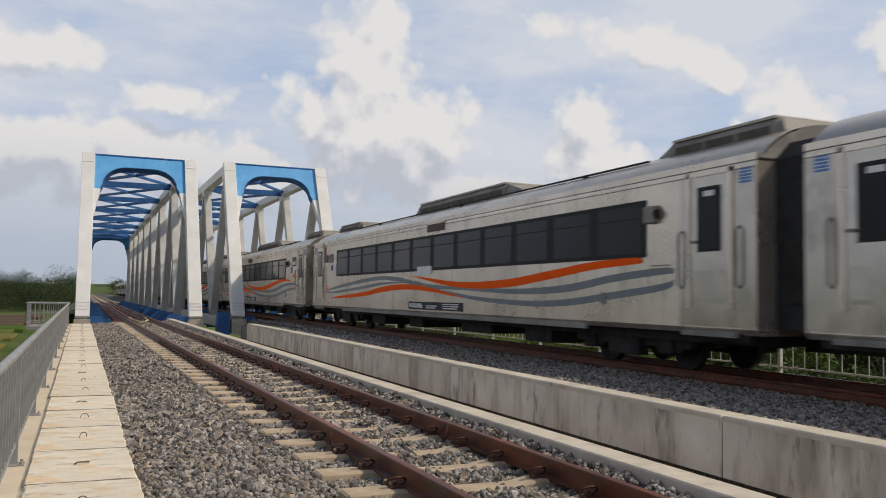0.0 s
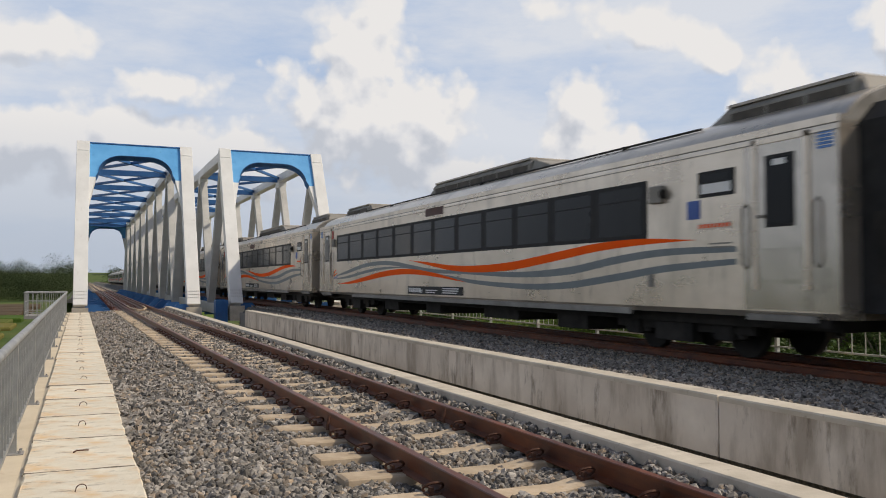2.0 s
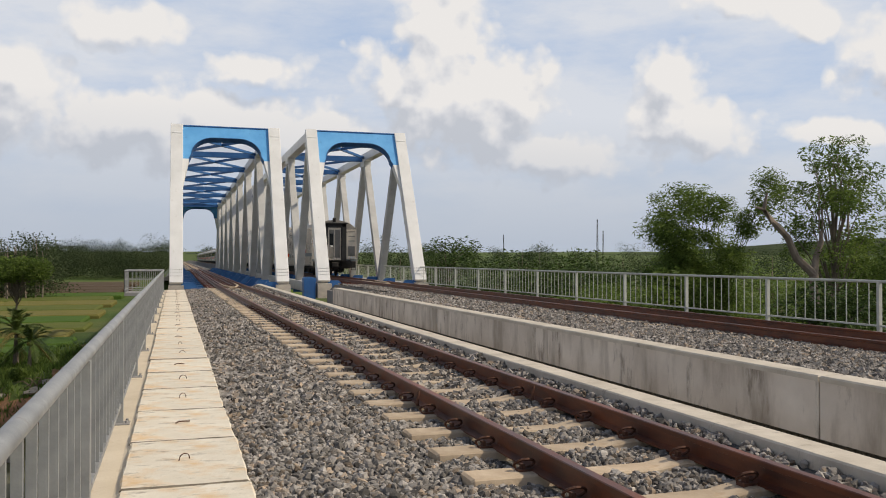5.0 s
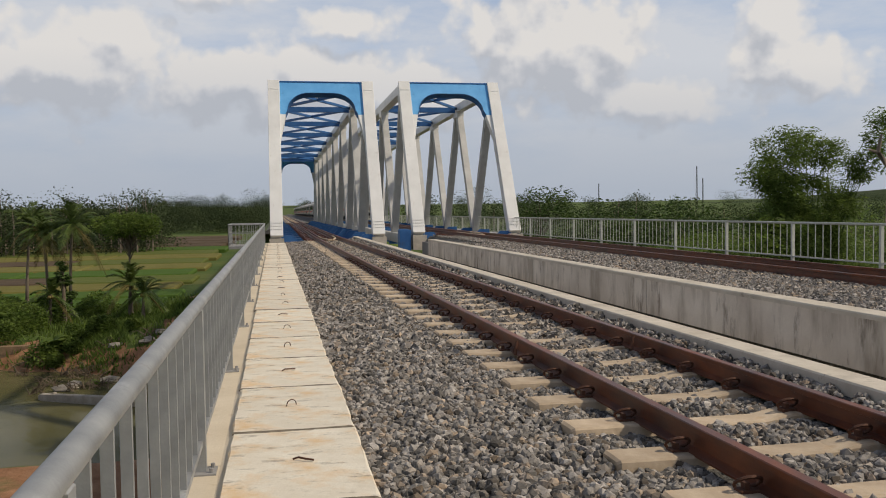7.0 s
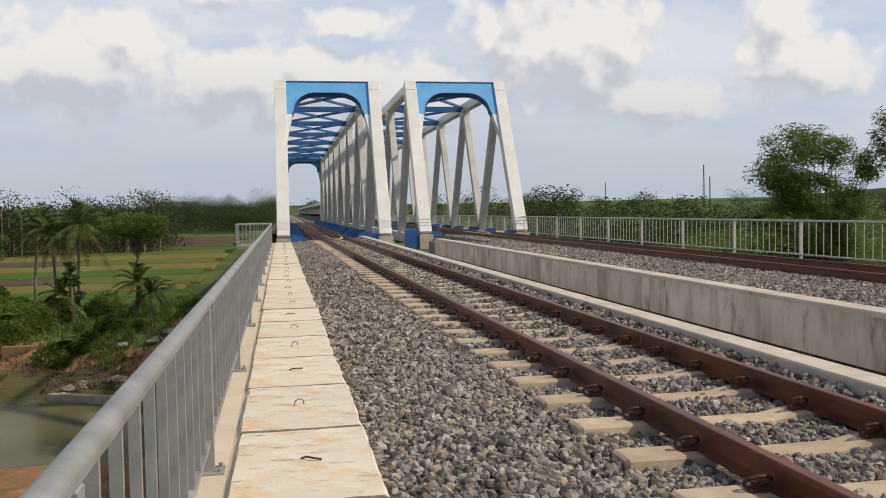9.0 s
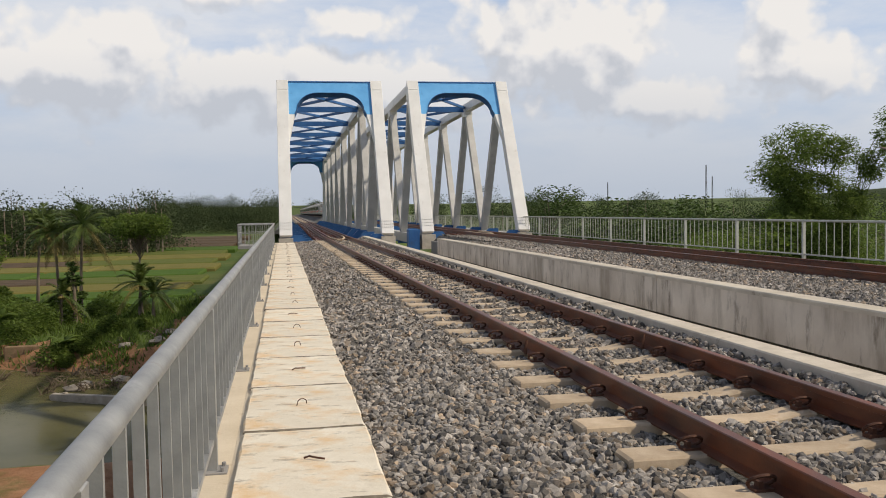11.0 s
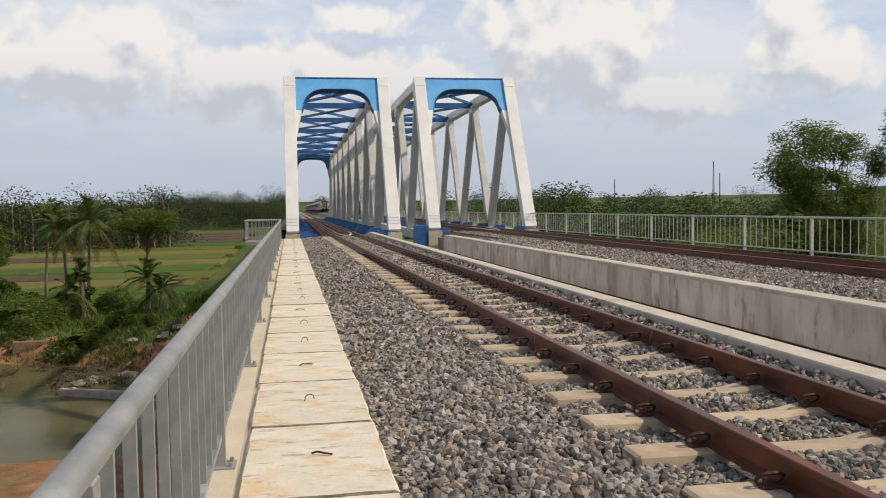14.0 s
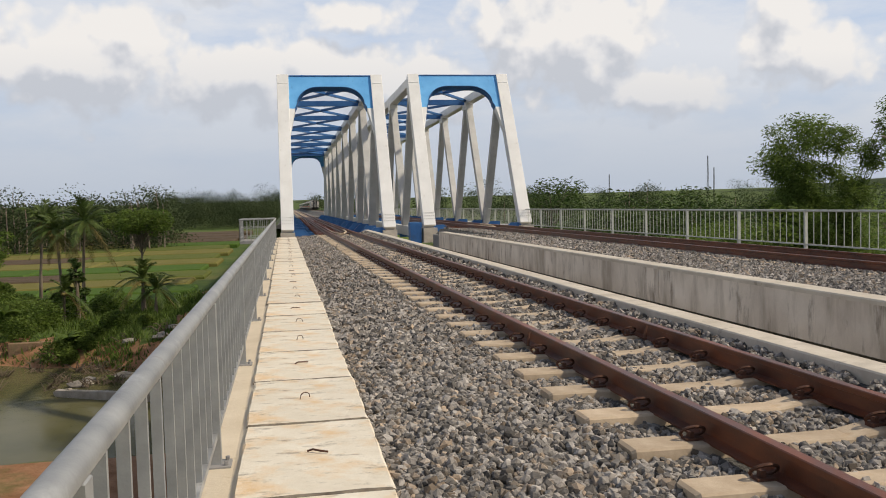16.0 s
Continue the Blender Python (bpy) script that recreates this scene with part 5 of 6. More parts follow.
# ---------------------------------------------------------------- loose ballast
def icosa():
    p = (1 + 5 ** 0.5) / 2
    v = np.array([(-1, p, 0), (1, p, 0), (-1, -p, 0), (1, -p, 0), (0, -1, p), (0, 1, p), (0, -1, -p), (0, 1, -p), (p, 0, -1), (p, 0, 1), (-p, 0, -1), (-p, 0, 1)]) / math.sqrt(1 + p * p)
    f = np.array([(0, 11, 5), (0, 5, 1), (0, 1, 7), (0, 7, 10), (0, 10, 11), (1, 5, 9), (5, 11, 4), (11, 10, 2), (10, 7, 6), (7, 1, 8), (3, 9, 4), (3, 4, 2), (3, 2, 6), (3, 6, 8), (3, 8, 9), (4, 9, 5), (2, 4, 11), (6, 2, 10), (8, 6, 7), (9, 8, 1)])
    return v, f


def block():
    v = np.array([(x, y, z) for x in (-1, 1) for y in (-1, 1) for z in (-1, 1)], float) * 0.72
    f = np.array([(0, 1, 3), (0, 3, 2), (4, 6, 7), (4, 7, 5), (0, 4, 5), (0, 5, 1), (2, 3, 7), (2, 7, 6), (0, 2, 6), (0, 6, 4), (1, 5, 7), (1, 7, 3)])
    return v, f


def octa():
    v = np.array([(1, 0, 0), (-1, 0, 0), (0, 1, 0), (0, -1, 0), (0, 0, 1), (0, 0, -1)], float)
    f = np.array([(0, 2, 4), (2, 1, 4), (1, 3, 4), (3, 0, 4), (2, 0, 5), (1, 2, 5), (3, 1, 5), (0, 3, 5)])
    return v, f


def turn_matrices(n):
    q = rng.normal(size=(n, 4))
    q /= np.linalg.norm(q, axis=1)[:, None]
    w, x, y, z = q.T
    return np.stack([1 - 2 * (y * y + z * z), 2 * (x * y - z * w), 2 * (x * z + y * w), 2 * (x * y + z * w), 1 - 2 * (x * x + z * z), 2 * (y * z - x * w),
                     2 * (x * z - y * w), 2 * (y * z + x * w), 1 - 2 * (x * x + y * y)], 1).reshape(n, 3, 3)


def stones(name, pos, size, template, label, mat="stone"):
    tv, tf = template
    n, k = len(pos), len(tv)
    v = (tv[None] + rng.uniform(-0.22, 0.22, (n, k, 3))) * rng.uniform(0.6, 1.2, (n, 1, 3))
    v = np.einsum("nij,nkj->nki", turn_matrices(n), v) * size[:, None, None] + pos[:, None, :]
    f = (tf[None] + (np.arange(n) * k)[:, None, None]).reshape(-1)
    me = raw_mesh(name, v.reshape(-1, 3), f, np.full(n * len(tf), 3), M[mat])
    return tagged(new(name, me), label, "ballast", kind="stuff")


def near_bed(x):
    return np.interp(x, [0.45, 1.3, 1.9, 2.84, 3.3, 3.56, 3.74], [-0.27, -0.212, -0.208, -0.208, -0.20, -0.125, -0.075])


def far_bed(x):
    return np.interp(x, [5.09, 7.2, 8.3, 11.0], [0.20, 0.02, Z2 - 0.18, Z2 - 0.18])


def scatter_near(y0, y1, per, size):
    n = int((y1 - y0) * 3.28 * per)
    x, y = rng.uniform(0.47, 3.74, n), rng.uniform(y0, y1, n)
    xr = x - XC1
    to_sleeper = np.abs((y - 4.30 + 0.35) % 0.70 - 0.35)
    on = (to_sleeper < 0.135) & (np.abs(xr + (TA - T1) * y) < 1.08) & (rng.random(n) > np.where(np.abs(xr) < 0.5, 0.08, 0.22))
    x = x + TA * y
    r = np.abs(np.abs(x - XC1 - T1 * y) - 0.567) < 0.075
    keep = ~on & ~r
    x, y = x[keep], y[keep]
    s = size * rng.uniform(0.55, 1.35, len(x))
    lump = 0.018 * np.sin(x * 9 + y * 3.1) * np.sin(y * 5.3 - x * 4)
    z = near_bed(x - TA * y) + lump + rng.uniform(-0.012, 0.022, len(x))
    return np.stack([x, y, z], 1), s


def scatter_far(y0, y1, per, size):
    n = int((y1 - y0) * 4.0 * per)
    x, y = rng.uniform(5.12, 9.12, n), rng.uniform(y0, y1, n)
    ok = (y < 26.8) | (x > 7.7)
    x, y, n = x[ok], y[ok], int(ok.sum())
    z = far_bed(x) + rng.uniform(-0.015, 0.03, n)
    return np.stack([x + TA * y, y, z], 1), size * rng.uniform(0.55, 1.35, n)


def spread_ballast():
    jobs = ((scatter_near(1.2, 5.6, 1650, 0.0285), icosa()), (scatter_near(5.6, 8, 1450, 0.030), icosa()), (scatter_near(8, 14, 1000, 0.034), block()), (scatter_near(14, 41.5, 380, 0.046), octa()),
            (scatter_far(2.5, 14, 950, 0.034), octa()), (scatter_far(14, 41.3, 330, 0.044), octa()),
            (scatter_near(-14, 1.2, 70, 0.085), octa()), (scatter_far(-14, 2.5, 60, 0.085), octa()))
    for (pos, size), tem in jobs:
        stones("ballast_stones", pos, size, tem, "loose grey crushed stone between the sleepers")


spread_ballast()


# ---------------------------------------------------------------- plants
def leaf_cloud(centres, radii, count, size, droop=0.0, long=2.1, flat=0.35, shell=0.55):
    """Single leaves strewn through ellipsoid clumps: arrays of verts for raw_mesh."""
    centres, radii = np.array(centres, float), np.array(radii, float)
    if radii.ndim == 1:
        radii = np.repeat(radii[:, None], 3, 1)
    vol = radii.prod(1) ** (2 / 3)
    pick = rng.choice(len(centres), count, p=vol / vol.sum())
    d = rng.normal(size=(count, 3))
    d /= np.linalg.norm(d, axis=1)[:, None]
    r = shell + (1.08 - shell) * rng.random(count) ** 0.7
    pos = centres[pick] + d * r[:, None] * radii[pick]
    a = rng.normal(size=(count, 3)) + d * 0.8
    a[:, 2] = a[:, 2] * flat - droop
    a /= np.linalg.norm(a, axis=1)[:, None]
    b = np.cross(a, rng.normal(size=(count, 3)))
    b /= np.linalg.norm(b, axis=1)[:, None]
    s = size * rng.uniform(0.6, 1.4, count)[:, None]
    c = np.cross(a, b)
    v = np.stack([pos - a * s * long * 0.5, pos + b * s * 0.42 + c * s * 0.12, pos + a * s * long * 0.6 - c * s * 0.1, pos - b * s * 0.42 + c * s * 0.12], 1)
    return v.reshape(-1, 3)


def leaf_mesh(name, v, mat):
    n = len(v) // 4
    return raw_mesh(name, v, np.arange(4 * n), np.full(n, 4), mat)


def tree(name, at, height, spread, crown_from, clumps, leaves, leaf, label, mat="leaf", lean=(0, 0), seed=1, arch=False, wood="bark", trunk=0.16, category="tree", droop=0.15):
    r = random.Random(seed)
    t = thing(name, at, label, category)
    base = Vector(at)
    top = base + Vector((lean[0], lean[1], height * 0.82))
    b = Build()
    mid = base.lerp(top, 0.5) + Vector((r.uniform(-.3, .3), r.uniform(-.3, .3), 0))
    b.tube([base + Vector((0, 0, -0.3)), base.lerp(mid, 0.5), mid, mid.lerp(top, 0.6), top], [trunk * 1.35, trunk, trunk * 0.8, trunk * 0.5, trunk * 0.15], 9)
    cs, rs = [], []
    for k in range(clumps):
        f = r.random()
        h = crown_from + (1 - crown_from) * (k + 0.5) / clumps
        a = r.uniform(0, 2 * math.pi)
        wide = spread * (0.45 + 0.75 * math.sin(math.pi * min(0.95, 0.18 + 0.8 * (h - crown_from) / (1 - crown_from)))) * r.uniform(0.35, 1.0)
        c = base + Vector((lean[0] * h, lean[1] * h, height * h)) + Vector((math.cos(a) * wide, math.sin(a) * wide, r.uniform(-.3, .3)))
        start = base.lerp(top, max(0.2, (h - 0.18) / 0.82 * 0.9))
        b.tube([start, start.lerp(c, 0.5) + Vector((0, 0, 0.25)), c], [trunk * 0.42, trunk * 0.28, trunk * 0.08], 6)
        cs.append(tuple(c))
        q = spread * r.uniform(0.22, 0.42)
        rs.append((q * r.uniform(0.9, 1.4), q * r.uniform(0.9, 1.4), q * r.uniform(0.55, 0.9)))
    part("trunk", b, M[wood], t, soft=True)
    me = leaf_mesh("crown", leaf_cloud(cs, rs, leaves, leaf, droop=droop) - np.array(base), M[mat])
    ob = new("crown", me)
    ob.parent = t
    return t


def bamboo(at, height, culms, label, seed, arching=0):
    """A clump of bamboo: arching culms that carry sprays of narrow leaves."""
    r = random.Random(seed)
    t = thing("bamboo_clump", at, label, "bamboo")
    base = Vector(at)
    cs, rs = [], []
    for k in range(culms):
        a = r.uniform(0, 2 * math.pi)
        h = height * r.uniform(0.50, 1.02)
        out = r.uniform(0.2, 1.15)
        if k < arching:
            a, h, out = r.uniform(-0.35, 0.15), height * r.uniform(1.0, 1.1), r.uniform(2.4, 3.0)
        pts, rad = [], []
        for i in range(9):
            f = i / 8
            bend = out * f ** 2.2 * 1.25
            z = h * (f - 0.20 * f ** 4)
            pts.append(base + Vector((math.cos(a) * (0.35 + bend), math.sin(a) * (0.35 + bend), z)))
            rad.append(0.05 * (1 - 0.85 * f))
            if f > 0.3:
                cs.append(tuple(pts[-1]))
                q = r.uniform(0.30, 0.85)
                rs.append((q, q, q * 0.7))
        part("culm", Build().tube(pts, rad, 6), M["bamboo"], t, soft=True)
    me = leaf_mesh("foliage", leaf_cloud(cs, rs, 1900 * culms, 0.050, droop=0.5, long=3.0, shell=0.1) - np.array(base), M["bamboo"])
    new("foliage", me).parent = t
    return t


def palm(at, height, fronds, length, label, seed, dry=4, lean=(0.4, 0.0)):
    r = random.Random(seed)
    t = thing("coconut_palm", at, label, "palm tree", "coconut palms")
    base = Vector(at)
    pts = [base + Vector((lean[0] * f * f, lean[1] * f * f, height * f)) for f in (0, 0.15, 0.4, 0.7, 1.0)]
    part("trunk", Build().tube(pts, [0.24, 0.17, 0.14, 0.12, 0.10], 10), M["bark"], t, soft=True)
    top = pts[-1]
    for k in range(fronds + dry):
        dead = k >= fronds
        a = 2.399 * k + r.uniform(-.3, .3)
        up = r.uniform(-0.25, 1.40) if not dead else r.uniform(-0.9, -0.3)
        d = Vector((math.cos(a), math.sin(a), 0))
        L = length * r.uniform(0.8, 1.1)
        b = Build()
        spine = []
        for i in range(10):
            f = i / 9
            spine.append(top + d * (L * f * math.cos(up) * (1 - 0.12 * f)) + Vector((0, 0, L * (f * math.sin(up) - 0.5 * f * f))))
        b.tube(spine, [0.045 * (1 - 0.9 * i / 9) for i in range(10)], 5)
        side = d.cross(Vector((0, 0, 1)))
        for i in range(1, 40):
            f = i / 40 * 9
            j = min(int(f), 8)
            p = spine[j].lerp(spine[j + 1], f - j)
            tan = (spine[j + 1] - spine[j]).normalized()
            ll = L * 0.21 * math.sin(math.pi * min(1, 0.12 + 0.86 * i / 40)) + 0.10
            for s in (-1, 1):
                tip = p + side * s * ll * 0.60 + tan * ll * 0.70 + Vector((0, 0, -ll * r.uniform(0.05, 0.40)))
                w = tan * 0.032
                o = len(b.v)
                b.v += [tuple(p - w), tuple(p + w), tuple(p.lerp(tip, 0.55) + w), tuple(tip), tuple(p.lerp(tip, 0.55) - w)]
                b.f.append((o, o + 1, o + 2, o + 3, o + 4))
        part("frond", b, M["palmdry" if dead else "palm"], t)
    for k in range(7):
        a = k * 0.9
        nut = Build().tube([top + Vector((math.cos(a) * 0.2, math.sin(a) * 0.2, -0.12)), top + Vector((math.cos(a) * 0.24, math.sin(a) * 0.24, -0.27)), top + Vector((math.cos(a) * 0.22, math.sin(a) * 0.22, -0.42))], [0.06, 0.13, 0.05], 8)
        part("coconut", nut, M["palmdry"], t, soft=True)
    return t


def broad_leaf_plant(at, height, leaves, label, seed):
    """A banana plant: a stem and long broad arching leaves."""
    r = random.Random(seed)
    t = thing("banana_plant", at, label, "plant", "banana plants")
    base = Vector(at)
    part("stem", Build().tube([base, base + Vector((0, 0, height * 0.45))], [0.13, 0.08], 8), M["leaf"], t, soft=True)
    for k in range(leaves):
        a, up, L = 2.4 * k + r.uniform(-.3, .3), r.uniform(0.5, 1.3), height * r.uniform(0.55, 0.8)
        d = Vector((math.cos(a), math.sin(a), 0))
        sd = d.cross(Vector((0, 0, 1)))
        b = Build()
        n = 8
        for i in range(n + 1):
            f = i / n
            p = base + Vector((0, 0, height * 0.42)) + d * (L * f * math.cos(up)) + Vector((0, 0, L * (f * math.sin(up) - 0.55 * f * f)))
            w = L * 0.13 * math.sin(math.pi * min(1, 0.08 + 0.92 * f)) + 0.01
            b.v += [tuple(p - sd * w + Vector((0, 0, -w * .35))), tuple(p), tuple(p + sd * w + Vector((0, 0, -w * .35)))]
        for i in range(n):
            o = 3 * i
            b.f += [(o, o + 1, o + 4, o + 3), (o + 1, o + 2, o + 5, o + 4)]
        part("leaf_blade", b, M["leaf"], t)
    return t


def gz(x, y):
    return bank_height(x, y)


# far side of the tracks
bamboo((20.6, 31.0, gz(20.6, 31)), 14.0, 26, "tall green bamboo clump with arching tips", 3)
bamboo((21.6, 31.5, gz(21.6, 31.5)), 14.0, 18, "tall green bamboo clump with one long arching spray", 8, 5)
tree("acacia_tree", (24.8, 27.5, gz(24.8, 27.5)), 12.6, 1.75, 0.60, 40, 11000, 0.062, "sparse green tree with bare branch tips", seed=5, trunk=0.085, droop=0.6, mat="bamboo")
tree("leafy_tree", (30.5, 27.0, gz(30.5, 27)), 9.9, 3.4, 0.35, 60, 26000, 0.080, "dense green broad-leaved tree", seed=6, mat="bamboo")
tree("leafy_tree", (34.5, 25.5, gz(34.5, 25.5)), 10.5, 3.8, 0.3, 60, 24000, 0.082, "dense green broad-leaved tree", seed=7, mat="leafdark")
tree("leafy_tree", (38.0, 23.0, gz(38, 23)), 10.4, 4.0, 0.3, 34, 18000, 0.13, "dense green broad-leaved tree", seed=9, mat="leafdark")
LOW_TREES = ((20.5, 40, 10.0, 3.0), (24.5, 44, 9.9, 3.6), (22.5, 52, 10.7, 3.4), (27.5, 38, 8.4, 3.4), (35.5, 35, 9.4, 3.6), (29, 56, 10.4, 4.0), (25, 66, 10.6, 3.8), (33, 68, 10.6, 4.4), (26, 82, 9.4, 4.0), (38, 47, 9.6, 4.2),
             (42, 34, 10.2, 4.4), (22.0, 24.5, 7.0, 2.6), (27, 22.5, 6.6, 2.8), (32, 20.5, 6.8, 2.8), (18.6, 30.5, 7.6, 2.4), (18.4, 37, 9.3, 2.6), (23.5, 34.5, 8.3, 2.6), (31, 31.5, 8.6, 3.2), (30.5, 45, 9.8, 3.8))
for i, (x, y, h, w) in enumerate(LOW_TREES):
    near = y < 50
    tree("leafy_tree", (x, y, gz(x, y)), h, w, 0.15, 44, 14000 if near else 6000, 0.088 if near else 0.15, "low dense green tree beside the railway", seed=20 + i, mat=("bamboo", "leaf", "leaf")[i % 3] if near and not 10 < i < 14 else "leafdark", trunk=0.12)


def dead_trunk():
    """A bleached forked trunk that leans over the fence."""
    at = Vector((23.6, 27.2, gz(23.6, 27.2)))
    t = thing("dead_tree", at, "bleached bare forked tree trunk with broken ends", "dead tree")
    fork = Vector((23.6, 27.2, 0.6))
    b = Build().tube([at, at.lerp(fork, 0.5) + Vector((0.1, 0, 0)), fork], [0.26, 0.2, 0.17], 10)
    b.tube([fork, fork + Vector((-0.75, 0.1, 0.65)), fork + Vector((-1.15, 0.1, 1.45)), fork + Vector((-1.75, 0.2, 2.05)), fork + Vector((-2.15, 0.2, 2.5)), fork + Vector((-2.0, 0.2, 3.15))], [0.17, 0.15, 0.13, 0.11, 0.09, 0.04], 9)
    b.tube([fork + Vector((-2.15, 0.2, 2.5)), fork + Vector((-2.5, 0.25, 2.6))], [0.07, 0.03], 7)
    b.tube([fork, fork + Vector((0.2, 0.1, 0.7)), fork + Vector((0.45, 0.1, 1.3)), fork + Vector((0.4, 0.1, 1.7))], [0.16, 0.13, 0.1, 0.04], 9)
    part("trunk", b, M["dead"], t, soft=True)
    top = thing("bare_branches", (25.4, 27.5, 3.2), "bare grey twigs above a tree crown", "branch")
    r = random.Random(3)
    for k in range(7):
        b = Build()
        p = Vector((24.6 + r.uniform(-1, 1.2), 27.5, 3.8 + r.uniform(-.5, .5)))
        q = p + Vector((r.uniform(-.9, .9), 0, r.uniform(0.7, 1.5)))
        b.tube([p - Vector((0, 0, 1.5)), p, p.lerp(q, 0.6) + Vector((r.uniform(-.15, .15), 0, 0)), q], [0.035, 0.032, 0.022, 0.010], 6)
        b.tube([p.lerp(q, 0.6), p.lerp(q, 0.6) + Vector((r.choice((-.4, .4)), 0, 0.25))], [0.022, 0.01], 5)
        part("twig", b, M["dead"], top)


dead_trunk()


def undergrowth():
    r = np.random.default_rng(5)
    cs, rs = [], []
    for _ in range(520):
        y = r.uniform(-6, 112)
        x = r.uniform(14.5, 40) if y < 60 else r.uniform(15, 70)
        z = bank_height(x, y)
        q = r.uniform(0.7, 1.7)
        cs.append((x, y, z + q * 1.2 + r.uniform(0, 1.9)))
        rs.append((q * 1.4, q * 1.4, q))
    v = leaf_cloud(cs, rs, 70000, 0.15)
    tagged(new("undergrowth", leaf_mesh("undergrowth", v, M["leafdark"])), "tangled green undergrowth beside the far track", "bushes", kind="stuff")
    # river bank on the palm side
    cs, rs = [], []
    for _ in range(330):
        y = r.uniform(56, 90)
        x = r.uniform(-46, -6.5)
        if x > -15:
            continue
        if x > -27 and y < 76 and r.random() < 0.6:
            continue
        if y > 78 and r.random() < 0.55:
            continue
        z = bank_height(x, y)
        if z < WATER_Z - 0.2:
            continue
        q = r.uniform(0.4, 1.15) * (1.35 if x < -17 else 0.8)
        cs.append((x, y, z + q * 0.8))
        rs.append((q * 1.2, q * 1.2, q))
    v = leaf_cloud(cs, rs, 52000, 0.13)
    tagged(new("undergrowth", leaf_mesh("undergrowth", v, M["leaf"])), "green river bank scrub", "bushes", kind="stuff")
    # brighter shrubs at the water's edge
    cs, rs = [], []
    for _ in range(90):
        x, y = r.uniform(-17, -6), r.uniform(57, 74)
        z = bank_height(x, y)
        if z < WATER_Z or r.random() < 0.5 or x > -10.8:
            continue
        q = r.uniform(0.35, 0.95)
        cs.append((x, y, z + q * 0.7))
        rs.append((q * 1.1, q * 1.1, q))
    v = leaf_cloud(cs, rs, 24000, 0.10)
    tagged(new("bank_shrubs", leaf_mesh("bank_shrubs", v, M["leaf"])), "bright green shrubs on the bare river bank", "bushes", kind="stuff")
    # rough grass
    n = 36000
    x, y = r.uniform(-40, -5, n), r.uniform(46, 100, n)
    x[:14000], y[:14000] = r.uniform(-15, -4, 14000), r.uniform(56, 88, 14000)
    z = np.array([bank_height(a, b) for a, b in zip(x, y)])
    ok = (z > WATER_Z) & ((y < 82) | (r.random(n) < 0.3)) & ((x < -11.3) | (y > 70) | (r.random(n) < 0.22))
    x, y, z = x[ok], y[ok], z[ok]
    m = len(x)
    h, w, a = r.uniform(0.2, 0.6, m), r.uniform(0.04, 0.09, m), r.uniform(0, 6.28, m)
    lean = r.normal(0, 0.18, (m, 2))
    v = np.stack([np.stack([x - np.cos(a) * w, y - np.sin(a) * w, z], 1), np.stack([x + np.cos(a) * w, y + np.sin(a) * w, z], 1), np.stack([x + lean[:, 0], y + lean[:, 1], z + h], 1)], 1).reshape(-1, 3)
    me = raw_mesh("rough_grass", v, np.arange(3 * m), np.full(m, 3), M["leaf"])
    tagged(new("rough_grass", me), "rough green grass on the river bank", "grass", kind="stuff")


undergrowth()


def far_woods():
    """Wood edges at their true distances: a near belt behind the paddies, a far one past the terraces and one behind the far track."""
    r = np.random.default_rng(11)
    cs, rs, sticks = [], [], Build()
    belts = ((-32, -7.2, 205, 290, 460, 11.5, 15.5), (-9.0, -0.6, 420, 560, 260, 13.0, 21.0), (-1.0, 4.5, 500, 620, 90, 12.0, 17.0), (4.0, 62, 230, 420, 430, 8.5, 13.0), (12, 40, 480, 700, 150, 15.0, 21.0))
    for a0, a1, d0, d1, count, h0, h1 in belts:
        for _ in range(count):
            az = radians(r.uniform(a0, a1))
            d = r.uniform(d0, d1)
            x, y = d * math.sin(az), d * math.cos(az)
            if -2.5 < x < 14.5:
                continue
            z = bank_height(x, y)
            h = r.uniform(h0, h1) * (1.24 if r.random() < 0.14 else 1)
            tall = r.random() < 0.3
            if d < 320 and r.random() < 0.35:
                sticks.tube([(x, y, z), (x + r.uniform(-.3, .3), y, z + h * 0.5), (x, y, z + h * 0.8)], [0.20, 0.15, 0.06], 5, caps=False)
            for k in range(8):
                q = h * r.uniform(0.10, 0.19)
                f = (0.45 + 0.40 * r.random()) if tall else (0.10 + 0.74 * r.random())
                wide = h * 0.20 * (1.12 - 0.85 * f)
                cs.append((x + r.normal(0, wide), y + r.normal(0, wide), z + h * f - q * 0.4))
                rs.append((q * 1.45, q * 1.35, q * 0.85))
    v = leaf_cloud(cs, rs, 330000, 0.42, shell=0.30, long=1.15)
    tagged(new("far_woods", leaf_mesh("far_woods", v, M["leaffar"])), "dark green tree line behind the fields", "woods", kind="stuff")
    solid("far_trunks", sticks, M["dead"], "pale thin trunks at the edge of the woods", "woods", "stuff")
    # hills on the horizon
    b = Build()
    n = 80
    for i in range(n + 1):
        az = radians(-60 + 150 * i / n)
        hgt = 10 + 26 * max(0, noise.noise((i * 0.13, 2, 0)) + 0.15) + 48 * math.sin(math.pi * max(0, min(1, (math.degrees(az) - 31) / 26))) * (0.85 + 0.25 * noise.noise((i * 0.4, 7, 0)))
        for rad, h in ((2300, -20), (2500, hgt * 0.6), (2700, hgt), (3000, -20)):
            b.v.append((rad * math.sin(az), rad * math.cos(az), h))
    for i in range(n):
        for j in range(3):
            o = 4 * i + j
            b.f.append((o, o + 4, o + 5, o + 1))
    solid("distant_hills", b, M["leaffar"], "low wooded hills on the horizon", "hills", "structure", soft=True)


far_woods()

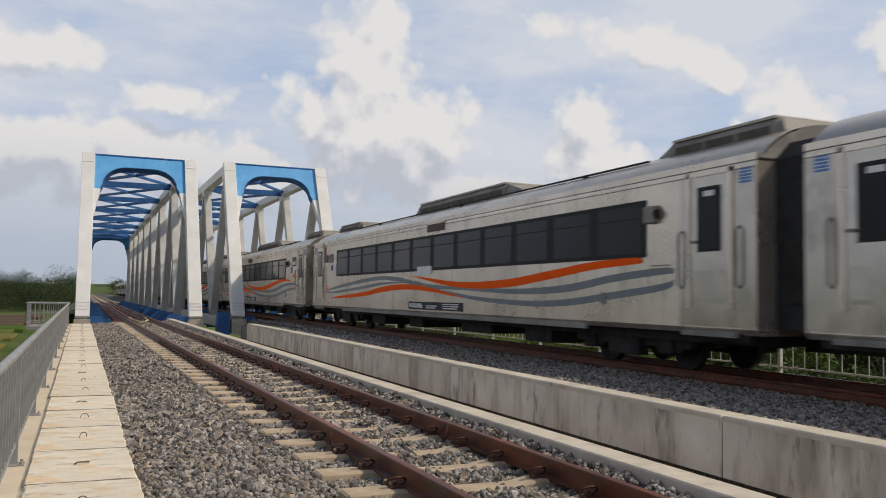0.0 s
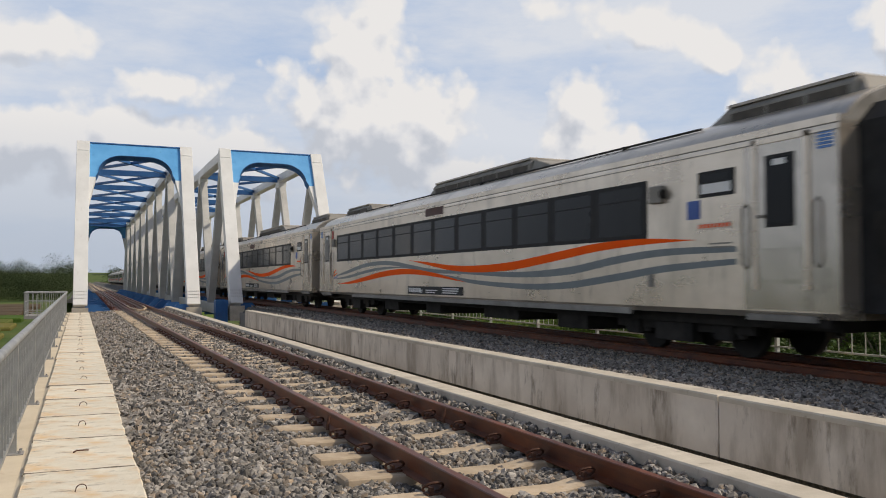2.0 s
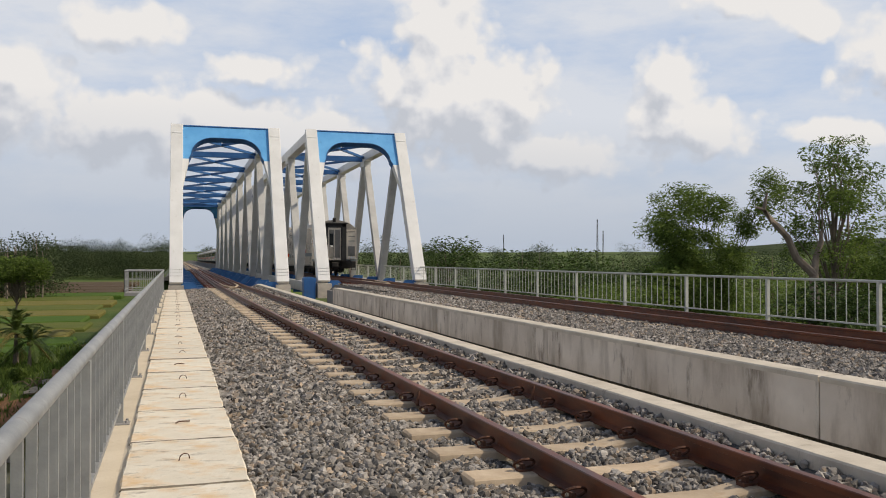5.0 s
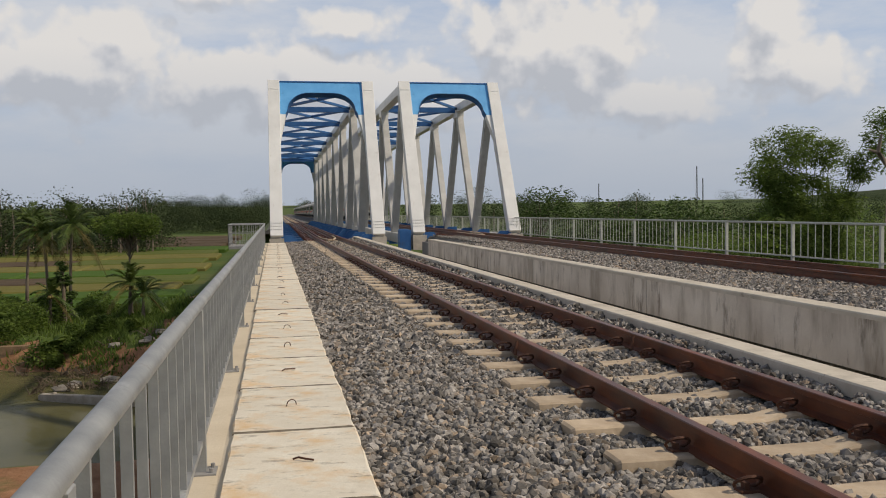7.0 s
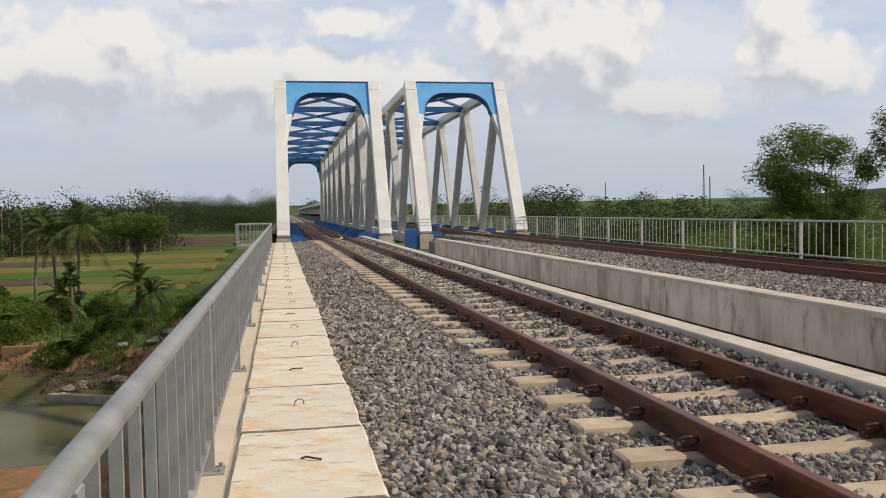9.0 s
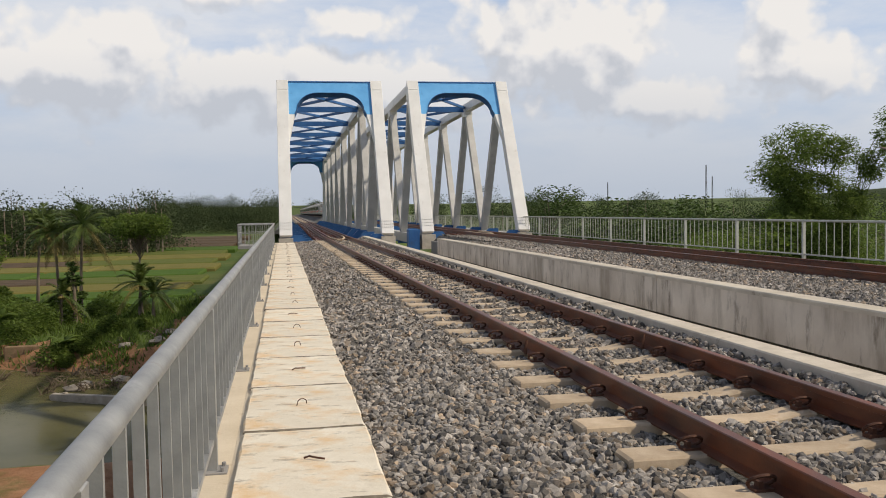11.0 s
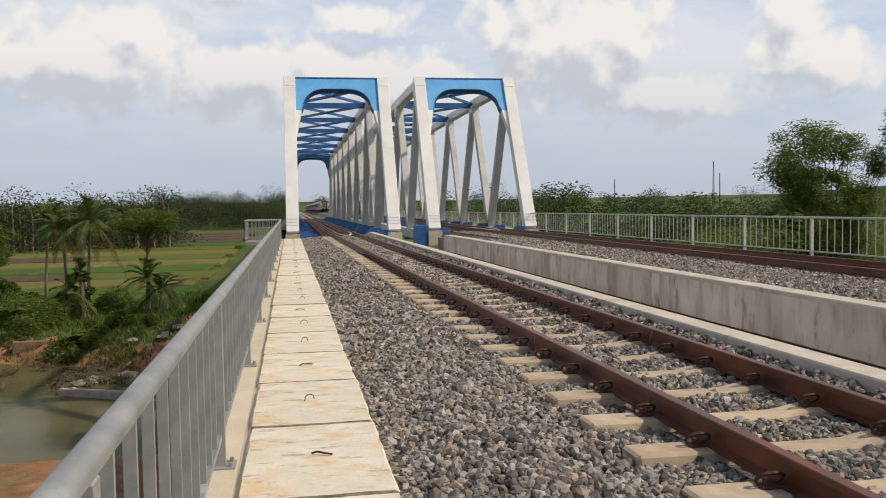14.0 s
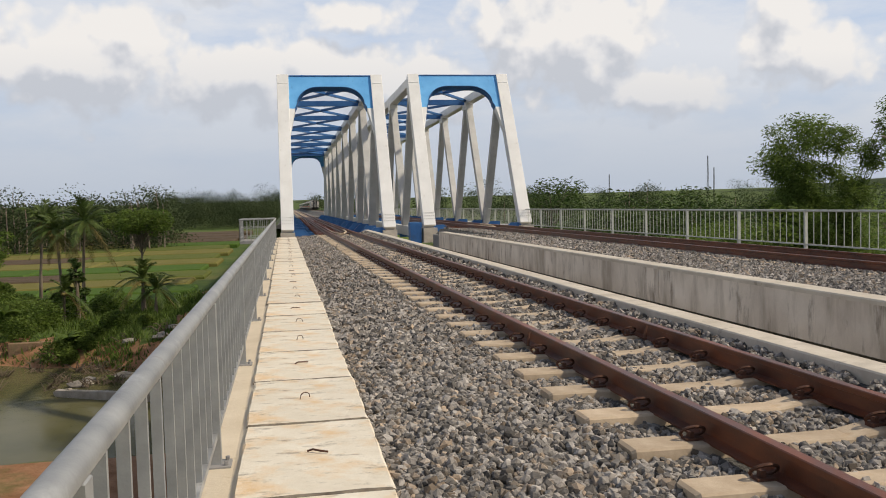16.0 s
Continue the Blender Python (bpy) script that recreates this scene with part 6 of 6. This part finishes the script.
# palms and trees by the river
palm((-24.6, 90.0, gz(-24.6, 90)), 8.7, 24, 4.1, "tall coconut palm with drooping brown lower fronds", 1, 4, (0.6, 0))
palm((-21.6, 86.0, gz(-21.6, 86)), 7.9, 22, 3.7, "tall coconut palm with drooping brown lower fronds", 2, 5, (-0.3, 0))
palm((-19.2, 84.0, gz(-19.2, 84)), 8.6, 26, 4.3, "tall coconut palm with drooping brown lower fronds", 3, 4, (0.4, 0))
palm((-13.3, 80.0, gz(-13.3, 80)), 3.2, 19, 3.5, "young coconut palm on the river bank", 4, 2, (0.1, 0))
palm((-11.7, 77.0, gz(-11.7, 77)), 2.3, 16, 3.0, "young coconut palm on the river bank", 5, 1, (0.1, 0))
palm((-19.5, 78.0, gz(-19.5, 78)), 2.6, 13, 2.8, "young coconut palm on the river bank", 6, 1, (0.1, 0))
tree("umbrella_tree", (-13.3, 81.0, gz(-13.3, 81)), 9.0, 2.6, 0.82, 26, 7000, 0.115, "slender tree with a flat feathery green crown", seed=41, trunk=0.13)
tree("ivy_snag", (-18.6, 79.0, gz(-18.6, 79)), 5.0, 0.7, 0.3, 14, 1500, 0.20, "dead trunk overgrown with dark climbers", seed=42, mat="leafdark", trunk=0.2)
for i, (x, y, h, w) in enumerate(((-37, 108, 8.5, 3.6), (-44, 112, 10, 4.6), (-29, 74, 3.6, 2.4), (-26, 79, 3.4, 2.2))):
    tree("leafy_tree", (x, y, gz(x, y)), h, w, 0.25, 34, 9000, 0.17, "green tree at the edge of the fields", seed=50 + i, mat="leaf", trunk=0.16)
for i, (x, y, h) in enumerate(((-12.2, 59.5, 2.6), (-16.5, 66, 2.8), (-22.5, 72, 3.2), (-25.5, 70, 3.0), (-20.5, 75, 3.0), (-30, 70, 3.2))):
    broad_leaf_plant((x, y, gz(x, y)), h, 9, "green banana plant on the river bank", 60 + i)


def river_things():
    b = Build().beam((-14.4, 55.0, -9.86), (-8.4, 51.6, -9.70), 0.55, 0.42, side=(0, 0, 1)).beam((-14.6, 55.3, -9.9), (-13.5, 54.6, -9.62), 0.3, 0.3, side=(0, 0, 1))
    solid("fallen_beam", b, M["rock"], "broken pale concrete beam lying in the river", "beam", at=(-12, 53, -9.8), round_off=0.05)
    r = random.Random(8)
    b = Build()
    for k in range(22):
        x, y = r.uniform(-20, -8), r.uniform(57, 66)
        for j in range(9):
            p = Vector((x + r.uniform(-.5, .5), y + r.uniform(-.5, .5), max(gz(x, y), WATER_Z) + 0.05))
            q = p + Vector((r.uniform(-1.1, 1.1), r.uniform(-.8, .8), r.uniform(-0.05, 0.75)))
            b.tube([p, p.lerp(q, 0.5) + Vector((r.uniform(-.3, .3), 0, 0.25)), q], [0.045, 0.03, 0.010], 5)
    solid("driftwood", b, M["driftwood"], "tangled brown driftwood and roots on the river bank", "driftwood", "stuff", at=(-14, 61, -9.8))
    for k in range(14):
        x, y = r.uniform(-14, -7), r.uniform(57.5, 68)
        z = max(gz(x, y), WATER_Z)
        s = r.uniform(0.2, 0.55)
        tv, tf = icosa()
        vv = [(x + p[0] * s * 1.4, y + p[1] * s, z + 0.1 + p[2] * s * 0.6) for p in tv * np.array([[r.uniform(.75, 1.2)] for _ in range(12)])]
        solid("boulder", Build().add(vv, [tuple(f) for f in tf]), M["rock"], "pale brown boulder on the river bank", "rock", group="boulders", at=(x, y, z))
    w = Build().box(-21.2, -17.5, 68.2, 68.8, -10.4, -8.5)
    solid("bank_wall", w, M["bankstone"], "low brown stone wall on the river bank", "wall", at=(-20, 68.5, -10), round_off=0.06)
    # paddies of different ripeness, parted by low bunds
    tints = (("green_paddy", ((0.045, 0.088, 0.014), (0.072, 0.122, 0.024))), ("ripe_paddy", ((0.115, 0.11, 0.03), (0.17, 0.15, 0.048))), ("pale_paddy", ((0.075, 0.098, 0.022), (0.115, 0.125, 0.035))), ("fallow_paddy", ((0.055, 0.042, 0.030), (0.12, 0.085, 0.055))))
    mats = [material(n, c, 0.95, scale=0.5, stretch=(0.6, 2.0, 1), bump=0.7, bump_scale=3.0, bump_dist=0.12, spec=0.1) for n, c in tints]
    order = (0, 0, 1, 2, 0, 1, 2, 1, 2, 0, 3, 3, 3, 3)
    y = 90.0
    for k, m in enumerate(order):
        deep = 8 + 1.4 * k
        for x0, x1 in ((-64 - 4 * k, -27 - k), (-26.4 - k, -11 - 0.2 * k)) if k % 2 else ((-70 - 3 * k, -38), (-37.4, -12 - 0.3 * k)):
            mm = mats[(m + (1 if x0 < -45 and k % 3 == 0 else 0)) % 4]
            zz = -7.85 + 0.06 * k
            b = Build().cbox(x0, x1, y + 0.5, y + deep - 0.5, zz - 1.2, zz, 0.25)
            solid("rice_paddy", b, mm, {0: "bright green rice paddy", 1: "straw-coloured ripe rice paddy", 2: "pale green rice paddy", 3: "bare brown fallow paddy"}[mats.index(mm)], "field", "structure")
        y += deep


river_things()


def masts():
    for x, y, h, w in ((314, 600, 42, 1.1), (335, 630, 34, 0.9), (275, 702, 32, 0.8)):
        z = bank_height(x, y)
        t = thing("radio_mast", (x, y, z), "slim grey lattice radio mast far away", "mast", "radio masts")
        leg = Build()
        for k in range(3):
            a = k * 2.094
            leg.tube([(x + w * math.cos(a), y + w * math.sin(a), z), (x + w * 0.3 * math.cos(a), y + w * 0.3 * math.sin(a), z + h)], 0.12, 5)
        part("legs", leg, M["under"], t)
        lat = Build()
        for k in range(14):
            f0, f1 = k / 14, (k + 1) / 14
            for s in range(3):
                a, c = s * 2.094, (s + 1) * 2.094
                w0, w1 = w * (1 - .7 * f0), w * (1 - .7 * f1)
                lat.tube([(x + w0 * math.cos(a), y + w0 * math.sin(a), z + h * f0), (x + w1 * math.cos(c), y + w1 * math.sin(c), z + h * f1)], 0.07, 4)
        part("lattice", lat, M["under"], t)


masts()


def refuge(x0, x1, y0, y1, base, top):
    """A small railed refuge platform at the end of the approach."""
    t = thing("refuge_platform", ((x0 + x1) / 2, y0, base), "small railed steel refuge platform beside the bridge end", "platform")
    part("platform", Build().box(x0, x1, y0, y1, base - 0.12, base), M["deck"], t)
    for a, c in (((x0, y0), (x1, y0)), ((x0, y1), (x1, y1)), ((x0 if abs(x0) > abs(x1) or x0 > 5 and x1 < x0 else x1 if x0 > 5 else x0, y0), (x0 if x0 < 5 else x1, y1))):
        for z, rr in ((top, 0.03), ((top + base) / 2 + 0.1, 0.015), (base + 0.15, 0.015)):
            part("rail", Build().tube([(*a, z), (*c, z)], rr, 8), M["galv"], t, soft=True)
        n = max(2, int(math.dist(a, c) / 0.16))
        for i in range(n + 1):
            px, py = a[0] + (c[0] - a[0]) * i / n, a[1] + (c[1] - a[1]) * i / n
            part("bar", Build().box(px - 0.01, px + 0.01, py - 0.01, py + 0.01, base, top), M["galv"], t)


refuge(-2.2, -0.68, 38.6, 41.4, -0.26, 0.70)


# ---------------------------------------------------------------- what moves
def motions():
    tail = ((0.0, -65.51), (0.5, -53.97), (1.0, -41.51), (1.5, -30.02), (2.0, -17.56), (2.5, -6.17), (3.0, 6.29), (3.5, 17.9), (4.0, 30.1), (4.2, 34.9),
            (6.5, 89.6), (9.0, 149.0), (11.5, 208.5), (13.0, 244.0), (16.0, 315.0))
    for k, car in enumerate(TRAIN):
        rows = []
        for t, s in tail:
            y = s + PITCH * k
            rows.append((t, pose(XC2 + TA * min(y, 41.0), y, Z2)))
        walk(car, rows)


motions()
